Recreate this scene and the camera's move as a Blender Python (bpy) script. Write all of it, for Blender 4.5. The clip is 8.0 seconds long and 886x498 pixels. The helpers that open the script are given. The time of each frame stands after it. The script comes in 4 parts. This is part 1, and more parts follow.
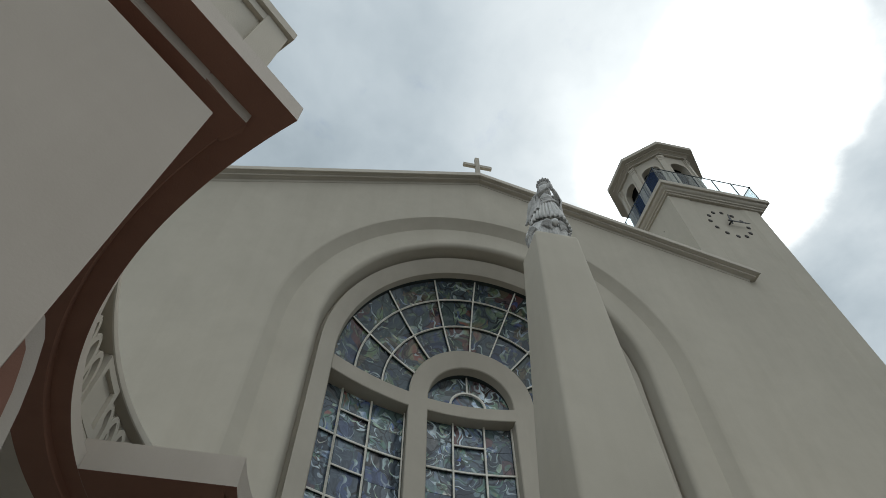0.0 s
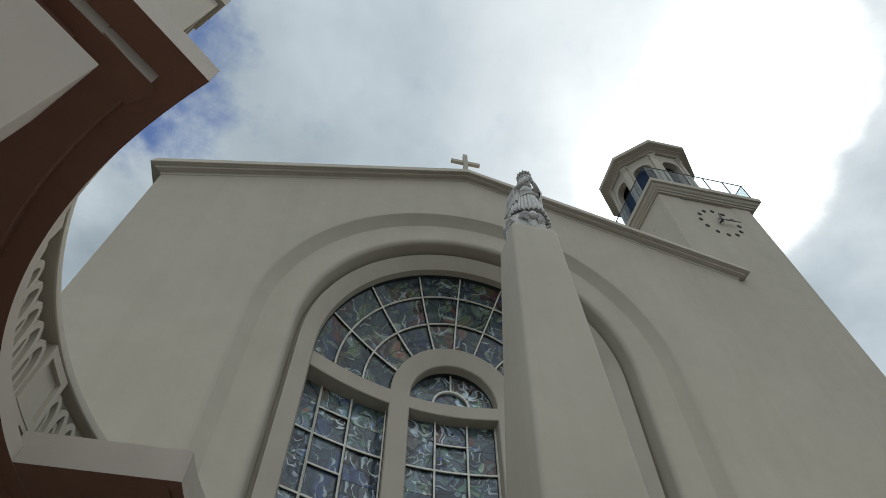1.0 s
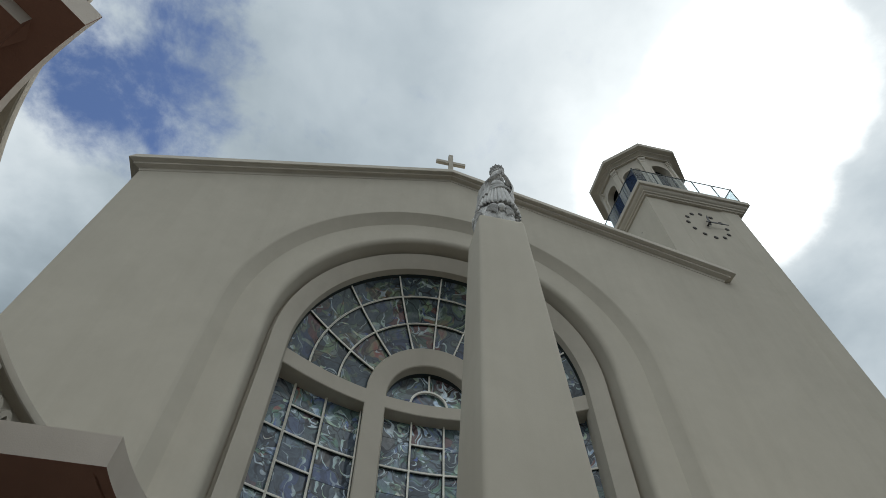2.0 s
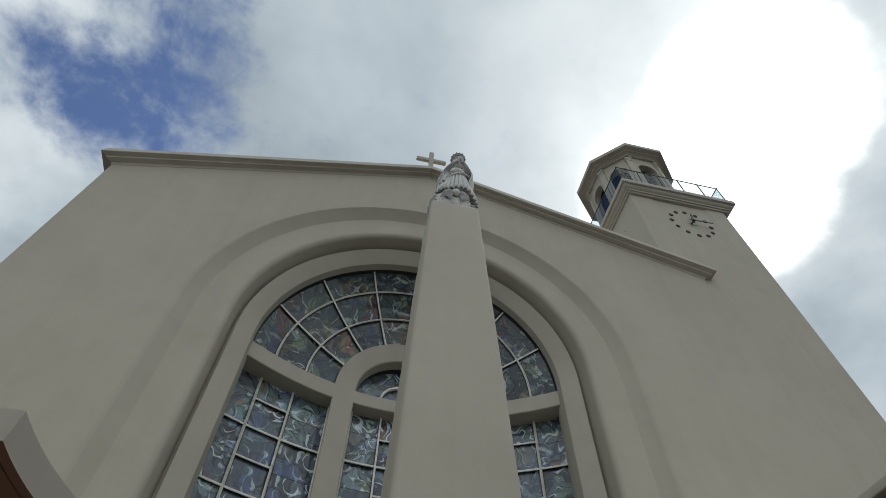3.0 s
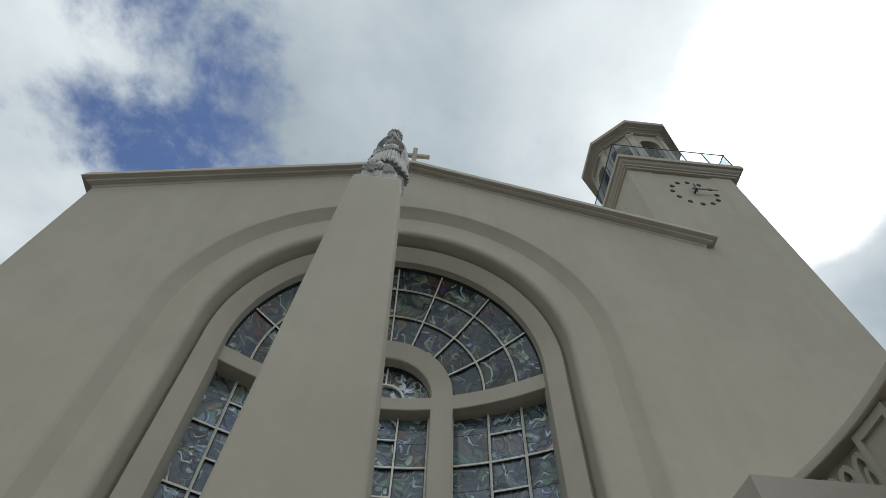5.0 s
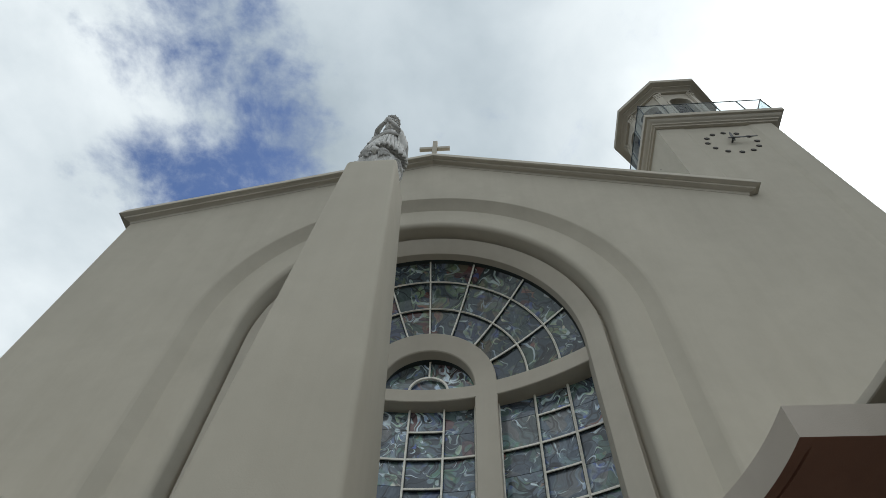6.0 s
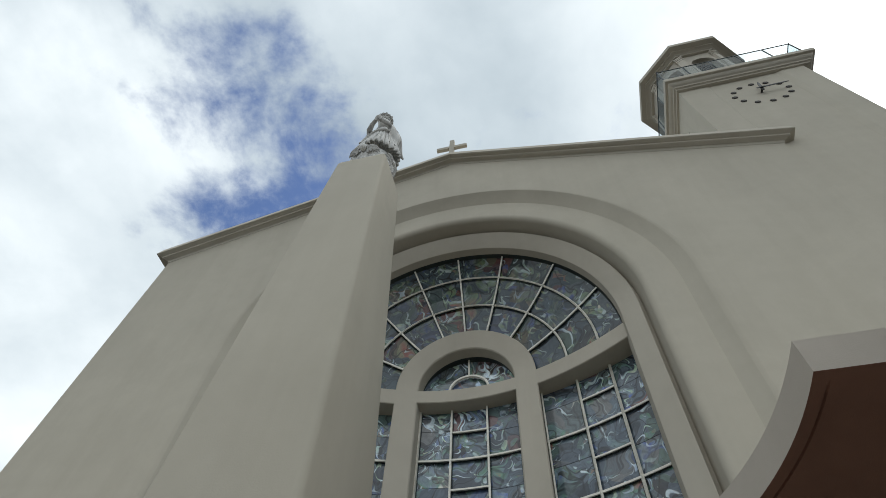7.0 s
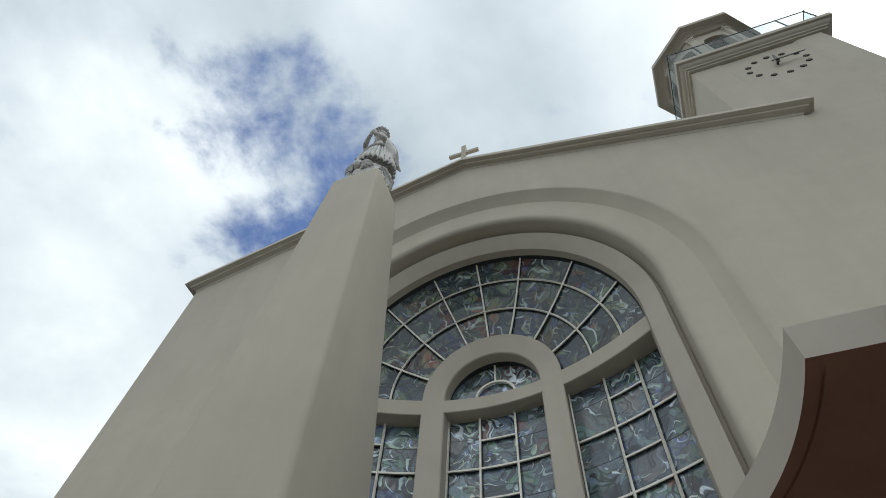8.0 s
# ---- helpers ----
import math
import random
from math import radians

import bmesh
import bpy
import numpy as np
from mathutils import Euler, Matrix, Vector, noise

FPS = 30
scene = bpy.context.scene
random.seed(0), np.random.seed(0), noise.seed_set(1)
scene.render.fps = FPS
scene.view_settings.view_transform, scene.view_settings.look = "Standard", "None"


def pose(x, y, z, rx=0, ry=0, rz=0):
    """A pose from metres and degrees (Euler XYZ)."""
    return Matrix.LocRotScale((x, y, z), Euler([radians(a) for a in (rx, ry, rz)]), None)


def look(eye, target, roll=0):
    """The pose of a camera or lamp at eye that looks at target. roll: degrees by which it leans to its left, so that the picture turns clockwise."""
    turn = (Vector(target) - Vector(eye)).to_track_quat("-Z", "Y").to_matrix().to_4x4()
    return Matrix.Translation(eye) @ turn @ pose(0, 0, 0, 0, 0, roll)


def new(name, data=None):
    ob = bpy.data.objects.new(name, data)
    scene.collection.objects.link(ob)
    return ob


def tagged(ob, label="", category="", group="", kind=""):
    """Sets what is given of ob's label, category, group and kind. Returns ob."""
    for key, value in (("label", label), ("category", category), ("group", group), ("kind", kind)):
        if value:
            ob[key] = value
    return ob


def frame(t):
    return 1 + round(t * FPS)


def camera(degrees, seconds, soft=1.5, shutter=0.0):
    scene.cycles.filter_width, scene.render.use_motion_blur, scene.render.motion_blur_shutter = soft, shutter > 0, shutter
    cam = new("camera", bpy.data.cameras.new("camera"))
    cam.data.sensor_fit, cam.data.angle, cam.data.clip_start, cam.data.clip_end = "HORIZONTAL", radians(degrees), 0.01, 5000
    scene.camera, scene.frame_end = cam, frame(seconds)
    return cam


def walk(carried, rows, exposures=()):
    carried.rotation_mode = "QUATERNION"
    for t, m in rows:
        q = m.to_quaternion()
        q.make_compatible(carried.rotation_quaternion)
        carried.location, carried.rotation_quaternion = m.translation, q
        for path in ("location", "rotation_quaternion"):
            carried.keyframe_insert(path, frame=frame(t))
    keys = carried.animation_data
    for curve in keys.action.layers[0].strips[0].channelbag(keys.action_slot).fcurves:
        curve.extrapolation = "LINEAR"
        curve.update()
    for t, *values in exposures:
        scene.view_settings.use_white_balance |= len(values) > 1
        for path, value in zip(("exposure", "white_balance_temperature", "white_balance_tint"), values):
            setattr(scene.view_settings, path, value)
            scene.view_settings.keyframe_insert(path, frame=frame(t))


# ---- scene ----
cam = camera(76.8, 8.0, soft=0.6)
PATH = [
    (0, (-0.031, -0.02, 1.598), (0.216, 1.14, 3.209), 0.1),
    (0.5, (0.191, 0.028, 1.662), (0.441, 1.186, 3.273), 0.1),
    (1, (0.359, 0.132, 1.679), (0.61, 1.285, 3.293), 0.1),
    (1.5, (0.586, 0.214, 1.68), (0.837, 1.356, 3.302), 0.4),
    (3, (1.677, 0.455, 1.605), (1.904, 1.567, 3.252), 1.2),
    (3.5, (2.078, 0.533, 1.611), (2.293, 1.639, 3.263), 1.6),
    (4, (2.519, 0.627, 1.617), (2.703, 1.723, 3.28), 2.2),
    (4.4, (2.886, 0.701, 1.618), (3.024, 1.804, 3.281), 2.6),
    (4.5, (2.969, 0.727, 1.618), (3.098, 1.828, 3.283), 2.6),
    (5.8, (3.9, 1.157, 1.594), (3.81, 2.254, 3.264), 3.1),
    (6, (4.015, 1.261, 1.59), (3.884, 2.353, 3.26), 3.3),
    (6.5, (4.349, 1.481, 1.597), (4.127, 2.549, 3.273), 3.6),
    (7, (4.638, 1.704, 1.611), (4.322, 2.739, 3.294), 4.0),
    (7.5, (4.858, 1.866, 1.669), (4.483, 2.871, 3.357), 4.4),
    (8, (5.078, 1.834, 1.697), (4.644, 2.815, 3.385), 4.8),
]
walk(cam, [(t, look(eye, target, roll)) for t, eye, target, roll in PATH],
     exposures=[(0.0, 0.05), (1.5, 0.04), (3.0, -0.05), (4.5, -0.06), (6.5, 0.23), (8.0, 0.35)])

# ---- world, sun and exposure ----
SUN_DIR = Vector((0.52, 0.26, 0.81)).normalized()
world = bpy.data.worlds.new("sky")
scene.world = world
world.use_nodes = True


def build_sky():
    nt = world.node_tree
    nt.nodes.clear()
    N, L = nt.nodes.new, nt.links.new

    def math_node(op, a, b=None, c=None, clamp=False):
        n = N("ShaderNodeMath")
        n.operation, n.use_clamp = op, clamp
        for i, v in enumerate((a, b, c)):
            if v is None:
                continue
            if isinstance(v, (int, float)):
                n.inputs[i].default_value = v
            else:
                L(v, n.inputs[i])
        return n.outputs[0]

    def ramp(x, lo, hi, a=0.0, b=1.0):
        n = N("ShaderNodeMapRange")
        n.interpolation_type = "SMOOTHSTEP"
        L(x, n.inputs[0])
        for i, v in enumerate((lo, hi, a, b)):
            n.inputs[i + 1].default_value = v
        return n.outputs[0]

    def toward(d):
        n = N("ShaderNodeVectorMath")
        n.operation = "DOT_PRODUCT"
        L(way, n.inputs[0])
        n.inputs[1].default_value = Vector(d).normalized()
        return n.outputs["Value"]

    def mix_rgb(f, a, b):
        n = N("ShaderNodeMix")
        n.data_type = "RGBA"
        L(f, n.inputs[0])
        for i, v in ((6, a), (7, b)):
            if isinstance(v, tuple):
                n.inputs[i].default_value = (*v, 1)
            else:
                L(v, n.inputs[i])
        return n.outputs[2]

    def fbm(vec, scale, detail, rough, distort, seed):
        n = N("ShaderNodeTexNoise")
        n.noise_dimensions = "4D"
        L(vec, n.inputs["Vector"])
        n.inputs["W"].default_value = seed
        n.inputs["Scale"].default_value, n.inputs["Detail"].default_value = scale, detail
        n.inputs["Roughness"].default_value, n.inputs["Distortion"].default_value = rough, distort
        return n.outputs["Fac"]

    way = N("ShaderNodeTexCoord").outputs["Generated"]
    sep = N("ShaderNodeSeparateXYZ")
    L(way, sep.inputs[0])
    # a flat cloud deck seen in perspective
    height = math_node("ADD", math_node("MAXIMUM", sep.outputs[2], 0.0), 0.18)
    deck = N("ShaderNodeCombineXYZ")
    L(math_node("DIVIDE", sep.outputs[0], height), deck.inputs[0])
    L(math_node("DIVIDE", sep.outputs[1], height), deck.inputs[1])
    deck = deck.outputs[0]

    sky = N("ShaderNodeTexSky")
    sky.sky_type, sky.sun_disc = "NISHITA", False
    sky.sun_elevation = math.asin(SUN_DIR.z)
    sky.sun_rotation = math.atan2(SUN_DIR.x, SUN_DIR.y)
    clear = N("ShaderNodeVectorMath")
    clear.operation = "MULTIPLY"
    L(sky.outputs[0], clear.inputs[0])
    clear.inputs[1].default_value = (0.092, 0.102, 0.124)

    def oval(u, v, ru, rv):
        """Distance from a place on the deck, in oval units: 1 on the rim."""
        n = N("ShaderNodeVectorMath")
        n.operation = "MULTIPLY_ADD"
        L(deck, n.inputs[0])
        n.inputs[1].default_value, n.inputs[2].default_value = (1 / ru, 1 / rv, 0), (-u / ru, -v / rv, 0)
        ln = N("ShaderNodeVectorMath")
        ln.operation = "LENGTH"
        L(n.outputs[0], ln.inputs[0])
        return ln.outputs["Value"]

    # cloud cover: closed nearly everywhere, torn open in one stretch
    gap = math_node("MAXIMUM", math_node("MULTIPLY", ramp(oval(-0.40, 0.17, 0.17, 0.18), 1.35, 0.1), 0.80), math_node("MAXIMUM", ramp(oval(-0.41, 0.39, 0.27, 0.16), 1.3, 0.15), math_node("MULTIPLY", ramp(oval(-0.30, 0.27, 0.16, 0.16), 1.2, 0.2), 0.80)))
    tear = math_node("ADD", math_node("MULTIPLY", fbm(deck, 3.1, 9, 0.60, 0.3, 3.1), 0.52),
                     math_node("MULTIPLY", fbm(deck, 7.5, 8, 0.62, 0.2, 7.4), 0.48))
    cover = ramp(math_node("SUBTRACT", tear, math_node("MULTIPLY", gap, 0.26)), 0.25, 0.44)

    # brightness of the cloud: grey bellies, bright towards the hidden sun
    belly = fbm(deck, 1.15, 6, 0.50, 0.3, 1.7)
    fine = fbm(deck, 4.2, 8, 0.55, 0.2, 5.2)
    soft = math_node("ADD", math_node("MULTIPLY", belly, 0.72), math_node("MULTIPLY", fine, 0.28))
    grey = ramp(soft, 0.36, 0.66, 0.32, 0.64)
    ragged = math_node("ADD", math_node("MULTIPLY", math_node("SUBTRACT", soft, 0.5), 2.0), math_node("MULTIPLY", math_node("SUBTRACT", tear, 0.5), 0.9))
    disc = math_node("MINIMUM", oval(0.54, 0.21, 0.155, 0.15), oval(0.55, 0.36, 0.18, 0.15))
    torn = math_node("SUBTRACT", disc, ragged)
    glow = math_node("ADD", math_node("MULTIPLY", ramp(torn, 1.26, 0.80), 1.0), math_node("MULTIPLY", ramp(torn, 2.1, 0.9), 0.26))
    left = math_node("MULTIPLY", ramp(math_node("ADD", toward((-0.70, 0.30, 0.65)), math_node("MULTIPLY", math_node("SUBTRACT", soft, 0.5), 0.25)), 0.90, 0.985), 0.29)
    haze = math_node("MULTIPLY", ramp(toward((0.54, 0.19, 0.82)), 0.80, 0.99), 0.14)
    # unseen brightening behind the viewer, added to light the front and its glass
    front_fill = math_node("MULTIPLY", ramp(toward((0.0, -0.76, 0.65)), 0.30, 0.97), 0.40)
    middle = math_node("MULTIPLY", ramp(oval(0.19, 0.33, 0.30, 0.26), 1.3, 0.1), 0.10)
    level = math_node("ADD", middle, math_node("ADD", math_node("ADD", math_node("ADD", grey, glow), math_node("ADD", haze, front_fill)), left))
    tone = mix_rgb(ramp(level, 0.25, 1.0), (0.765, 0.935, 1.06), (0.935, 1.0, 1.025))
    cloud = N("ShaderNodeVectorMath")
    cloud.operation = "SCALE"
    L(tone, cloud.inputs[0])
    L(level, cloud.inputs["Scale"])
    bg = N("ShaderNodeBackground")
    L(mix_rgb(cover, clear.outputs[0], cloud.outputs[0]), bg.inputs[0])
    bg.inputs[1].default_value = 1.0
    out = N("ShaderNodeOutputWorld")
    L(bg.outputs[0], out.inputs[0])


build_sky()
sun = new("sun", bpy.data.lights.new("sun", "SUN"))
sun.data.energy, sun.data.angle, sun.data.color = 1.0, radians(14), (1.0, 0.95, 0.88)
sun.matrix_world = look((0, 0, 40), Vector((0, 0, 40)) - SUN_DIR)


# ---- materials ----
def material(name, rough=0.85, metal=0.0, spec=0.3):
    m = bpy.data.materials.new(name)
    m.use_nodes = True
    b = m.node_tree.nodes["Principled BSDF"]
    b.inputs["Roughness"].default_value, b.inputs["Metallic"].default_value = rough, metal
    b.inputs["Specular IOR Level"].default_value = spec
    return m, m.node_tree.nodes.new, m.node_tree.links.new, b


def noise_tex(N, L, vec, scale, detail=5, rough=0.55, distort=0.0):
    n = N("ShaderNodeTexNoise")
    L(vec, n.inputs["Vector"])
    n.inputs["Scale"].default_value, n.inputs["Detail"].default_value = scale, detail
    n.inputs["Roughness"].default_value, n.inputs["Distortion"].default_value = rough, distort
    return n.outputs["Fac"]


def ramp_tex(N, L, fac, stops):
    r = N("ShaderNodeValToRGB")
    L(fac, r.inputs[0])
    while len(r.color_ramp.elements) < len(stops):
        r.color_ramp.elements.new(0.5)
    for e, (p, c) in zip(r.color_ramp.elements, stops):
        e.position, e.color = p, (*c, 1)
    return r.outputs[0]


def mixed(N, L, mode, fac, a, b):
    n = N("ShaderNodeMix")
    n.data_type, n.blend_type = "RGBA", mode
    for i, v in ((0, fac), (6, a), (7, b)):
        if isinstance(v, float):
            n.inputs[i].default_value = v
        elif isinstance(v, tuple):
            n.inputs[i].default_value = (*v, 1)
        else:
            L(v, n.inputs[i])
    return n.outputs[2]


def stucco(name, base, stain=0.10, grain=0.5, rough=0.88):
    """Painted render: broad mottling, faint run-off streaks, fine sandy relief."""
    m, N, L, b = material(name, rough, 0, 0.22)
    co = N("ShaderNodeTexCoord").outputs["Object"]
    broad = noise_tex(N, L, co, 0.55, 5, 0.6, 0.6)
    mid = noise_tex(N, L, co, 3.2, 6, 0.62, 0.2)
    mp = N("ShaderNodeMapping")
    mp.inputs["Scale"].default_value = (2.6, 2.6, 0.16)
    L(co, mp.inputs[0])
    streak = noise_tex(N, L, mp.outputs[0], 1.0, 6, 0.6)
    lo = tuple(c * (1 - stain) for c in base)
    hi = tuple(min(1.0, c * (1 + stain * 0.55)) for c in base)
    col = ramp_tex(N, L, broad, ((0.32, lo), (0.68, hi)))
    col = mixed(N, L, "MULTIPLY", 0.35, col, ramp_tex(N, L, mid, ((0.30, (0.90, 0.895, 0.88)), (0.66, (1.0, 1.0, 1.0)))))
    col = mixed(N, L, "MULTIPLY", 0.28, col, ramp_tex(N, L, streak, ((0.34, (0.86, 0.85, 0.83)), (0.56, (1.0, 1.0, 1.0)))))
    L(col, b.inputs["Base Color"])
    bump = N("ShaderNodeBump")
    bump.inputs["Strength"].default_value, bump.inputs["Distance"].default_value = grain, 0.004
    L(noise_tex(N, L, co, 90, 4, 0.6), bump.inputs["Height"])
    wave = N("ShaderNodeBump")
    wave.inputs["Strength"].default_value, wave.inputs["Distance"].default_value = 0.35, 0.03
    L(noise_tex(N, L, co, 1.6, 3, 0.5), wave.inputs["Height"])
    L(bump.outputs[0], wave.inputs["Normal"])
    L(wave.outputs[0], b.inputs["Normal"])
    return m


WALL = stucco("cream_wall_paint", (0.525, 0.482, 0.402), 0.06, 0.3)
TRIM = stucco("cream_trim_paint", (0.525, 0.480, 0.405), 0.07, 0.35)
PORCH = stucco("pinkish_cream_paint", (0.54, 0.485, 0.425), 0.06, 0.35)
CEILING = stucco("pale_ceiling_paint", (0.74, 0.68, 0.60), 0.05, 0.15)
# porch cream with the pier's shade worked into the colour
SHADED_CREAM = stucco("shaded_pier_cream", (0.42, 0.374, 0.324), 0.05, 0.12)
BROWN = stucco("brown_soffit_paint", (0.29, 0.150, 0.108), 0.14, 0.35, 0.7)
# near-black colour for insides that get no light
UNLIT_INSIDE = stucco("unlit_inside_black", (0.025, 0.03, 0.032), 0.1)
ROOF = stucco("grey_roof_coating", (0.16, 0.155, 0.15), 0.2)
BOUNCE_PAVING = stucco("bounce_paving", (0.31, 0.293, 0.262), 0.12, 0.8)
ASPHALT = stucco("dark_asphalt", (0.06, 0.06, 0.058), 0.2, 0.9)


def make_stone():
    m, N, L, b = material("weathered_statue_stone", 0.8, 0, 0.25)
    co = N("ShaderNodeTexCoord").outputs["Object"]
    col = ramp_tex(N, L, noise_tex(N, L, co, 5, 8, 0.65, 0.5), ((0.28, (0.54, 0.535, 0.52)), (0.52, (0.72, 0.71, 0.685)), (0.75, (0.82, 0.81, 0.78))))
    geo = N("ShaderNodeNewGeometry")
    # creases darkened by colour, where shade would gather
    crease_shade = ramp_tex(N, L, geo.outputs["Pointiness"], ((0.38, (0.42, 0.41, 0.40)), (0.49, (1.0, 1.0, 1.0))))
    L(mixed(N, L, "MULTIPLY", 0.75, col, crease_shade), b.inputs["Base Color"])
    bump = N("ShaderNodeBump")
    bump.inputs["Strength"].default_value, bump.inputs["Distance"].default_value = 0.6, 0.01
    L(noise_tex(N, L, co, 38, 6, 0.65), bump.inputs["Height"])
    L(bump.outputs[0], b.inputs["Normal"])
    return m


STONE = make_stone()


def plain_paint(name, col, rough=0.5, metal=0.0):
    m, N, L, b = material(name, rough, metal, 0.4)
    co = N("ShaderNodeTexCoord").outputs["Object"]
    f = noise_tex(N, L, co, 9, 5, 0.6)
    L(ramp_tex(N, L, f, ((0.3, tuple(c * 0.82 for c in col)), (0.7, tuple(min(1, c * 1.08) for c in col)))), b.inputs["Base Color"])
    return m


BAR = plain_paint("cream_bar_paint", (0.86, 0.83, 0.74), 0.28)
# railing iron; also the shade colour in the window's linings
IRON_AND_SHADE = plain_paint("dark_green_iron_and_shade", (0.035, 0.045, 0.042), 0.45, 0.2)
BLACK = plain_paint("black_enamel", (0.018, 0.018, 0.018), 0.35)
STUD = plain_paint("dark_bronze", (0.034, 0.026, 0.019), 0.5)


def make_stained(name, dusk, shine, bodies, hues, pales):
    """Painted glass seen from outside: dark, swirling strokes of muted colour under a glossy face."""
    m, N, L, b = material(name, 0.09, 0, shine)
    co = N("ShaderNodeTexCoord").outputs["Object"]
    info = N("ShaderNodeObjectInfo").outputs["Random"]
    shift = N("ShaderNodeVectorMath")
    shift.operation = "SCALE"
    shift.inputs[0].default_value = (3.0, 1.0, 7.0)
    L(info, shift.inputs["Scale"])
    at = N("ShaderNodeVectorMath")
    at.operation = "ADD"
    L(co, at.inputs[0])
    L(shift.outputs[0], at.inputs[1])
    at = at.outputs[0]
    warp = N("ShaderNodeTexNoise")
    L(at, warp.inputs["Vector"])
    warp.inputs["Scale"].default_value, warp.inputs["Detail"].default_value = 1.35, 2
    bend = N("ShaderNodeVectorMath")
    bend.operation = "MULTIPLY_ADD"
    L(warp.outputs["Color"], bend.inputs[0])
    bend.inputs[1].default_value = (1.1, 0.3, 1.1)
    L(at, bend.inputs[2])
    bent = bend.outputs[0]

    def cells(scale, feature):
        v = N("ShaderNodeTexVoronoi")
        v.feature = feature
        v.inputs["Scale"].default_value = scale
        L(bent, v.inputs["Vector"])
        return v
    patch = N("ShaderNodeSeparateColor")
    L(cells(1.9, "F1").outputs["Color"], patch.inputs[0])
    body = ramp_tex(N, L, patch.outputs[0], bodies)
    body.node.color_ramp.interpolation = "CONSTANT"
    wash = noise_tex(N, L, bent, 1.3, 4, 0.55, 0.8)
    body = mixed(N, L, "MIX", ramp_tex(N, L, wash, ((0.40, (0, 0, 0)), (0.66, (0.7, 0.7, 0.7)))), body, bodies[0][1])

    def strokes(scale, radius, wide, seed):
        """One tapering crescent a cell, turned at random."""
        off = N("ShaderNodeVectorMath")
        off.operation = "ADD"
        L(bent, off.inputs[0])
        off.inputs[1].default_value = (seed, 0.0, -seed)
        v = N("ShaderNodeTexVoronoi")
        v.inputs["Scale"].default_value = scale
        L(off.outputs[0], v.inputs["Vector"])

        def vec(op, a, b=None):
            q = N("ShaderNodeVectorMath")
            q.operation = op
            L(a, q.inputs[0])
            if isinstance(b, tuple):
                q.inputs[1].default_value = b
            elif b is not None:
                L(b, q.inputs[1])
            return q

        def num(op, a, b):
            q = N("ShaderNodeMath")
            q.operation = op
            for i, x in enumerate((a, b)):
                if isinstance(x, float):
                    q.inputs[i].default_value = x
                elif x is not None:
                    L(x, q.inputs[i])
            return q.outputs[0]
        local = vec("NORMALIZE", vec("SUBTRACT", off.outputs[0], v.outputs["Position"]).outputs[0]).outputs[0]
        toward_side = vec("NORMALIZE", vec("SUBTRACT", v.outputs["Color"], (0.5, 0.5, 0.5)).outputs[0]).outputs[0]
        dot = vec("DOT_PRODUCT", local, toward_side).outputs["Value"]
        room = N("ShaderNodeMapRange")
        L(dot, room.inputs[0])
        for i, q in enumerate((0.15, 0.95, 0.0, wide)):
            room.inputs[i + 1].default_value = q
        away = num("ABSOLUTE", num("SUBTRACT", v.outputs["Distance"], radius), None)
        return ramp_tex(N, L, num("SUBTRACT", room.outputs[0], away), ((0.0, (0, 0, 0)), (0.025, (1, 1, 1))))

    worn = ramp_tex(N, L, noise_tex(N, L, at, 1.4, 2, 0.5, 0.6), ((0.36, (0.40, 0.40, 0.40)), (0.52, (1, 1, 1))))

    def laid(under, mask, amount, colours, scale):
        ink = ramp_tex(N, L, noise_tex(N, L, at, scale, 2, 0.5, 1.2), colours)
        f = mixed(N, L, "MULTIPLY", 1.0, mask, (amount, amount, amount))
        f = mixed(N, L, "MULTIPLY", 1.0, f, worn)
        return mixed(N, L, "MIX", f, under, ink)
    darks = ((0.35, (0.012, 0.016, 0.022)), (0.65, (0.02, 0.016, 0.014)))
    col = laid(body, strokes(1.2, 0.34, 0.20, 2.3), 0.75, darks, 1.1)
    col = laid(col, strokes(1.5, 0.36, 0.22, 5.1), 0.85, hues, 1.5)
    col = laid(col, strokes(2.4, 0.34, 0.16, 23.9), 0.70, hues, 2.1)
    # dark drawn lines between the painted shapes
    seam = ramp_tex(N, L, cells(2.3, "DISTANCE_TO_EDGE").outputs["Distance"], ((0.0, (1, 1, 1)), (0.022, (1, 1, 1)), (0.05, (0, 0, 0))))
    col = laid(col, seam, 0.70, darks, 1.3)
    col = laid(col, strokes(1.5, 0.37, 0.060, 8.7), 0.90, pales, 1.5)
    col = laid(col, strokes(2.2, 0.40, 0.070, 11.9), 0.95, pales, 1.9)
    col = laid(col, strokes(2.7, 0.38, 0.12, 14.6), 0.60, hues, 2.6)
    col = laid(col, strokes(3.3, 0.38, 0.080, 17.3), 0.85, pales, 2.4)
    col = laid(col, strokes(4.2, 0.38, 0.10, 41.9), 0.70, darks, 2.2)
    # uneven brushwork
    brush = ramp_tex(N, L, noise_tex(N, L, bent, 14, 4, 0.6, 0.6), ((0.32, (0.74, 0.74, 0.76)), (0.66, (1.16, 1.16, 1.14))))
    col = mixed(N, L, "MULTIPLY", 1.0, col, brush)
    tone = mixed(N, L, "MULTIPLY", 1.0, col, (dusk, dusk, dusk))
    L(tone, b.inputs["Base Color"])
    bump = N("ShaderNodeBump")
    bump.inputs["Strength"].default_value, bump.inputs["Distance"].default_value = 0.25, 0.01
    L(noise_tex(N, L, at, 6, 4, 0.5, 0.6), bump.inputs["Height"])
    L(bump.outputs[0], b.inputs["Normal"])
    return m


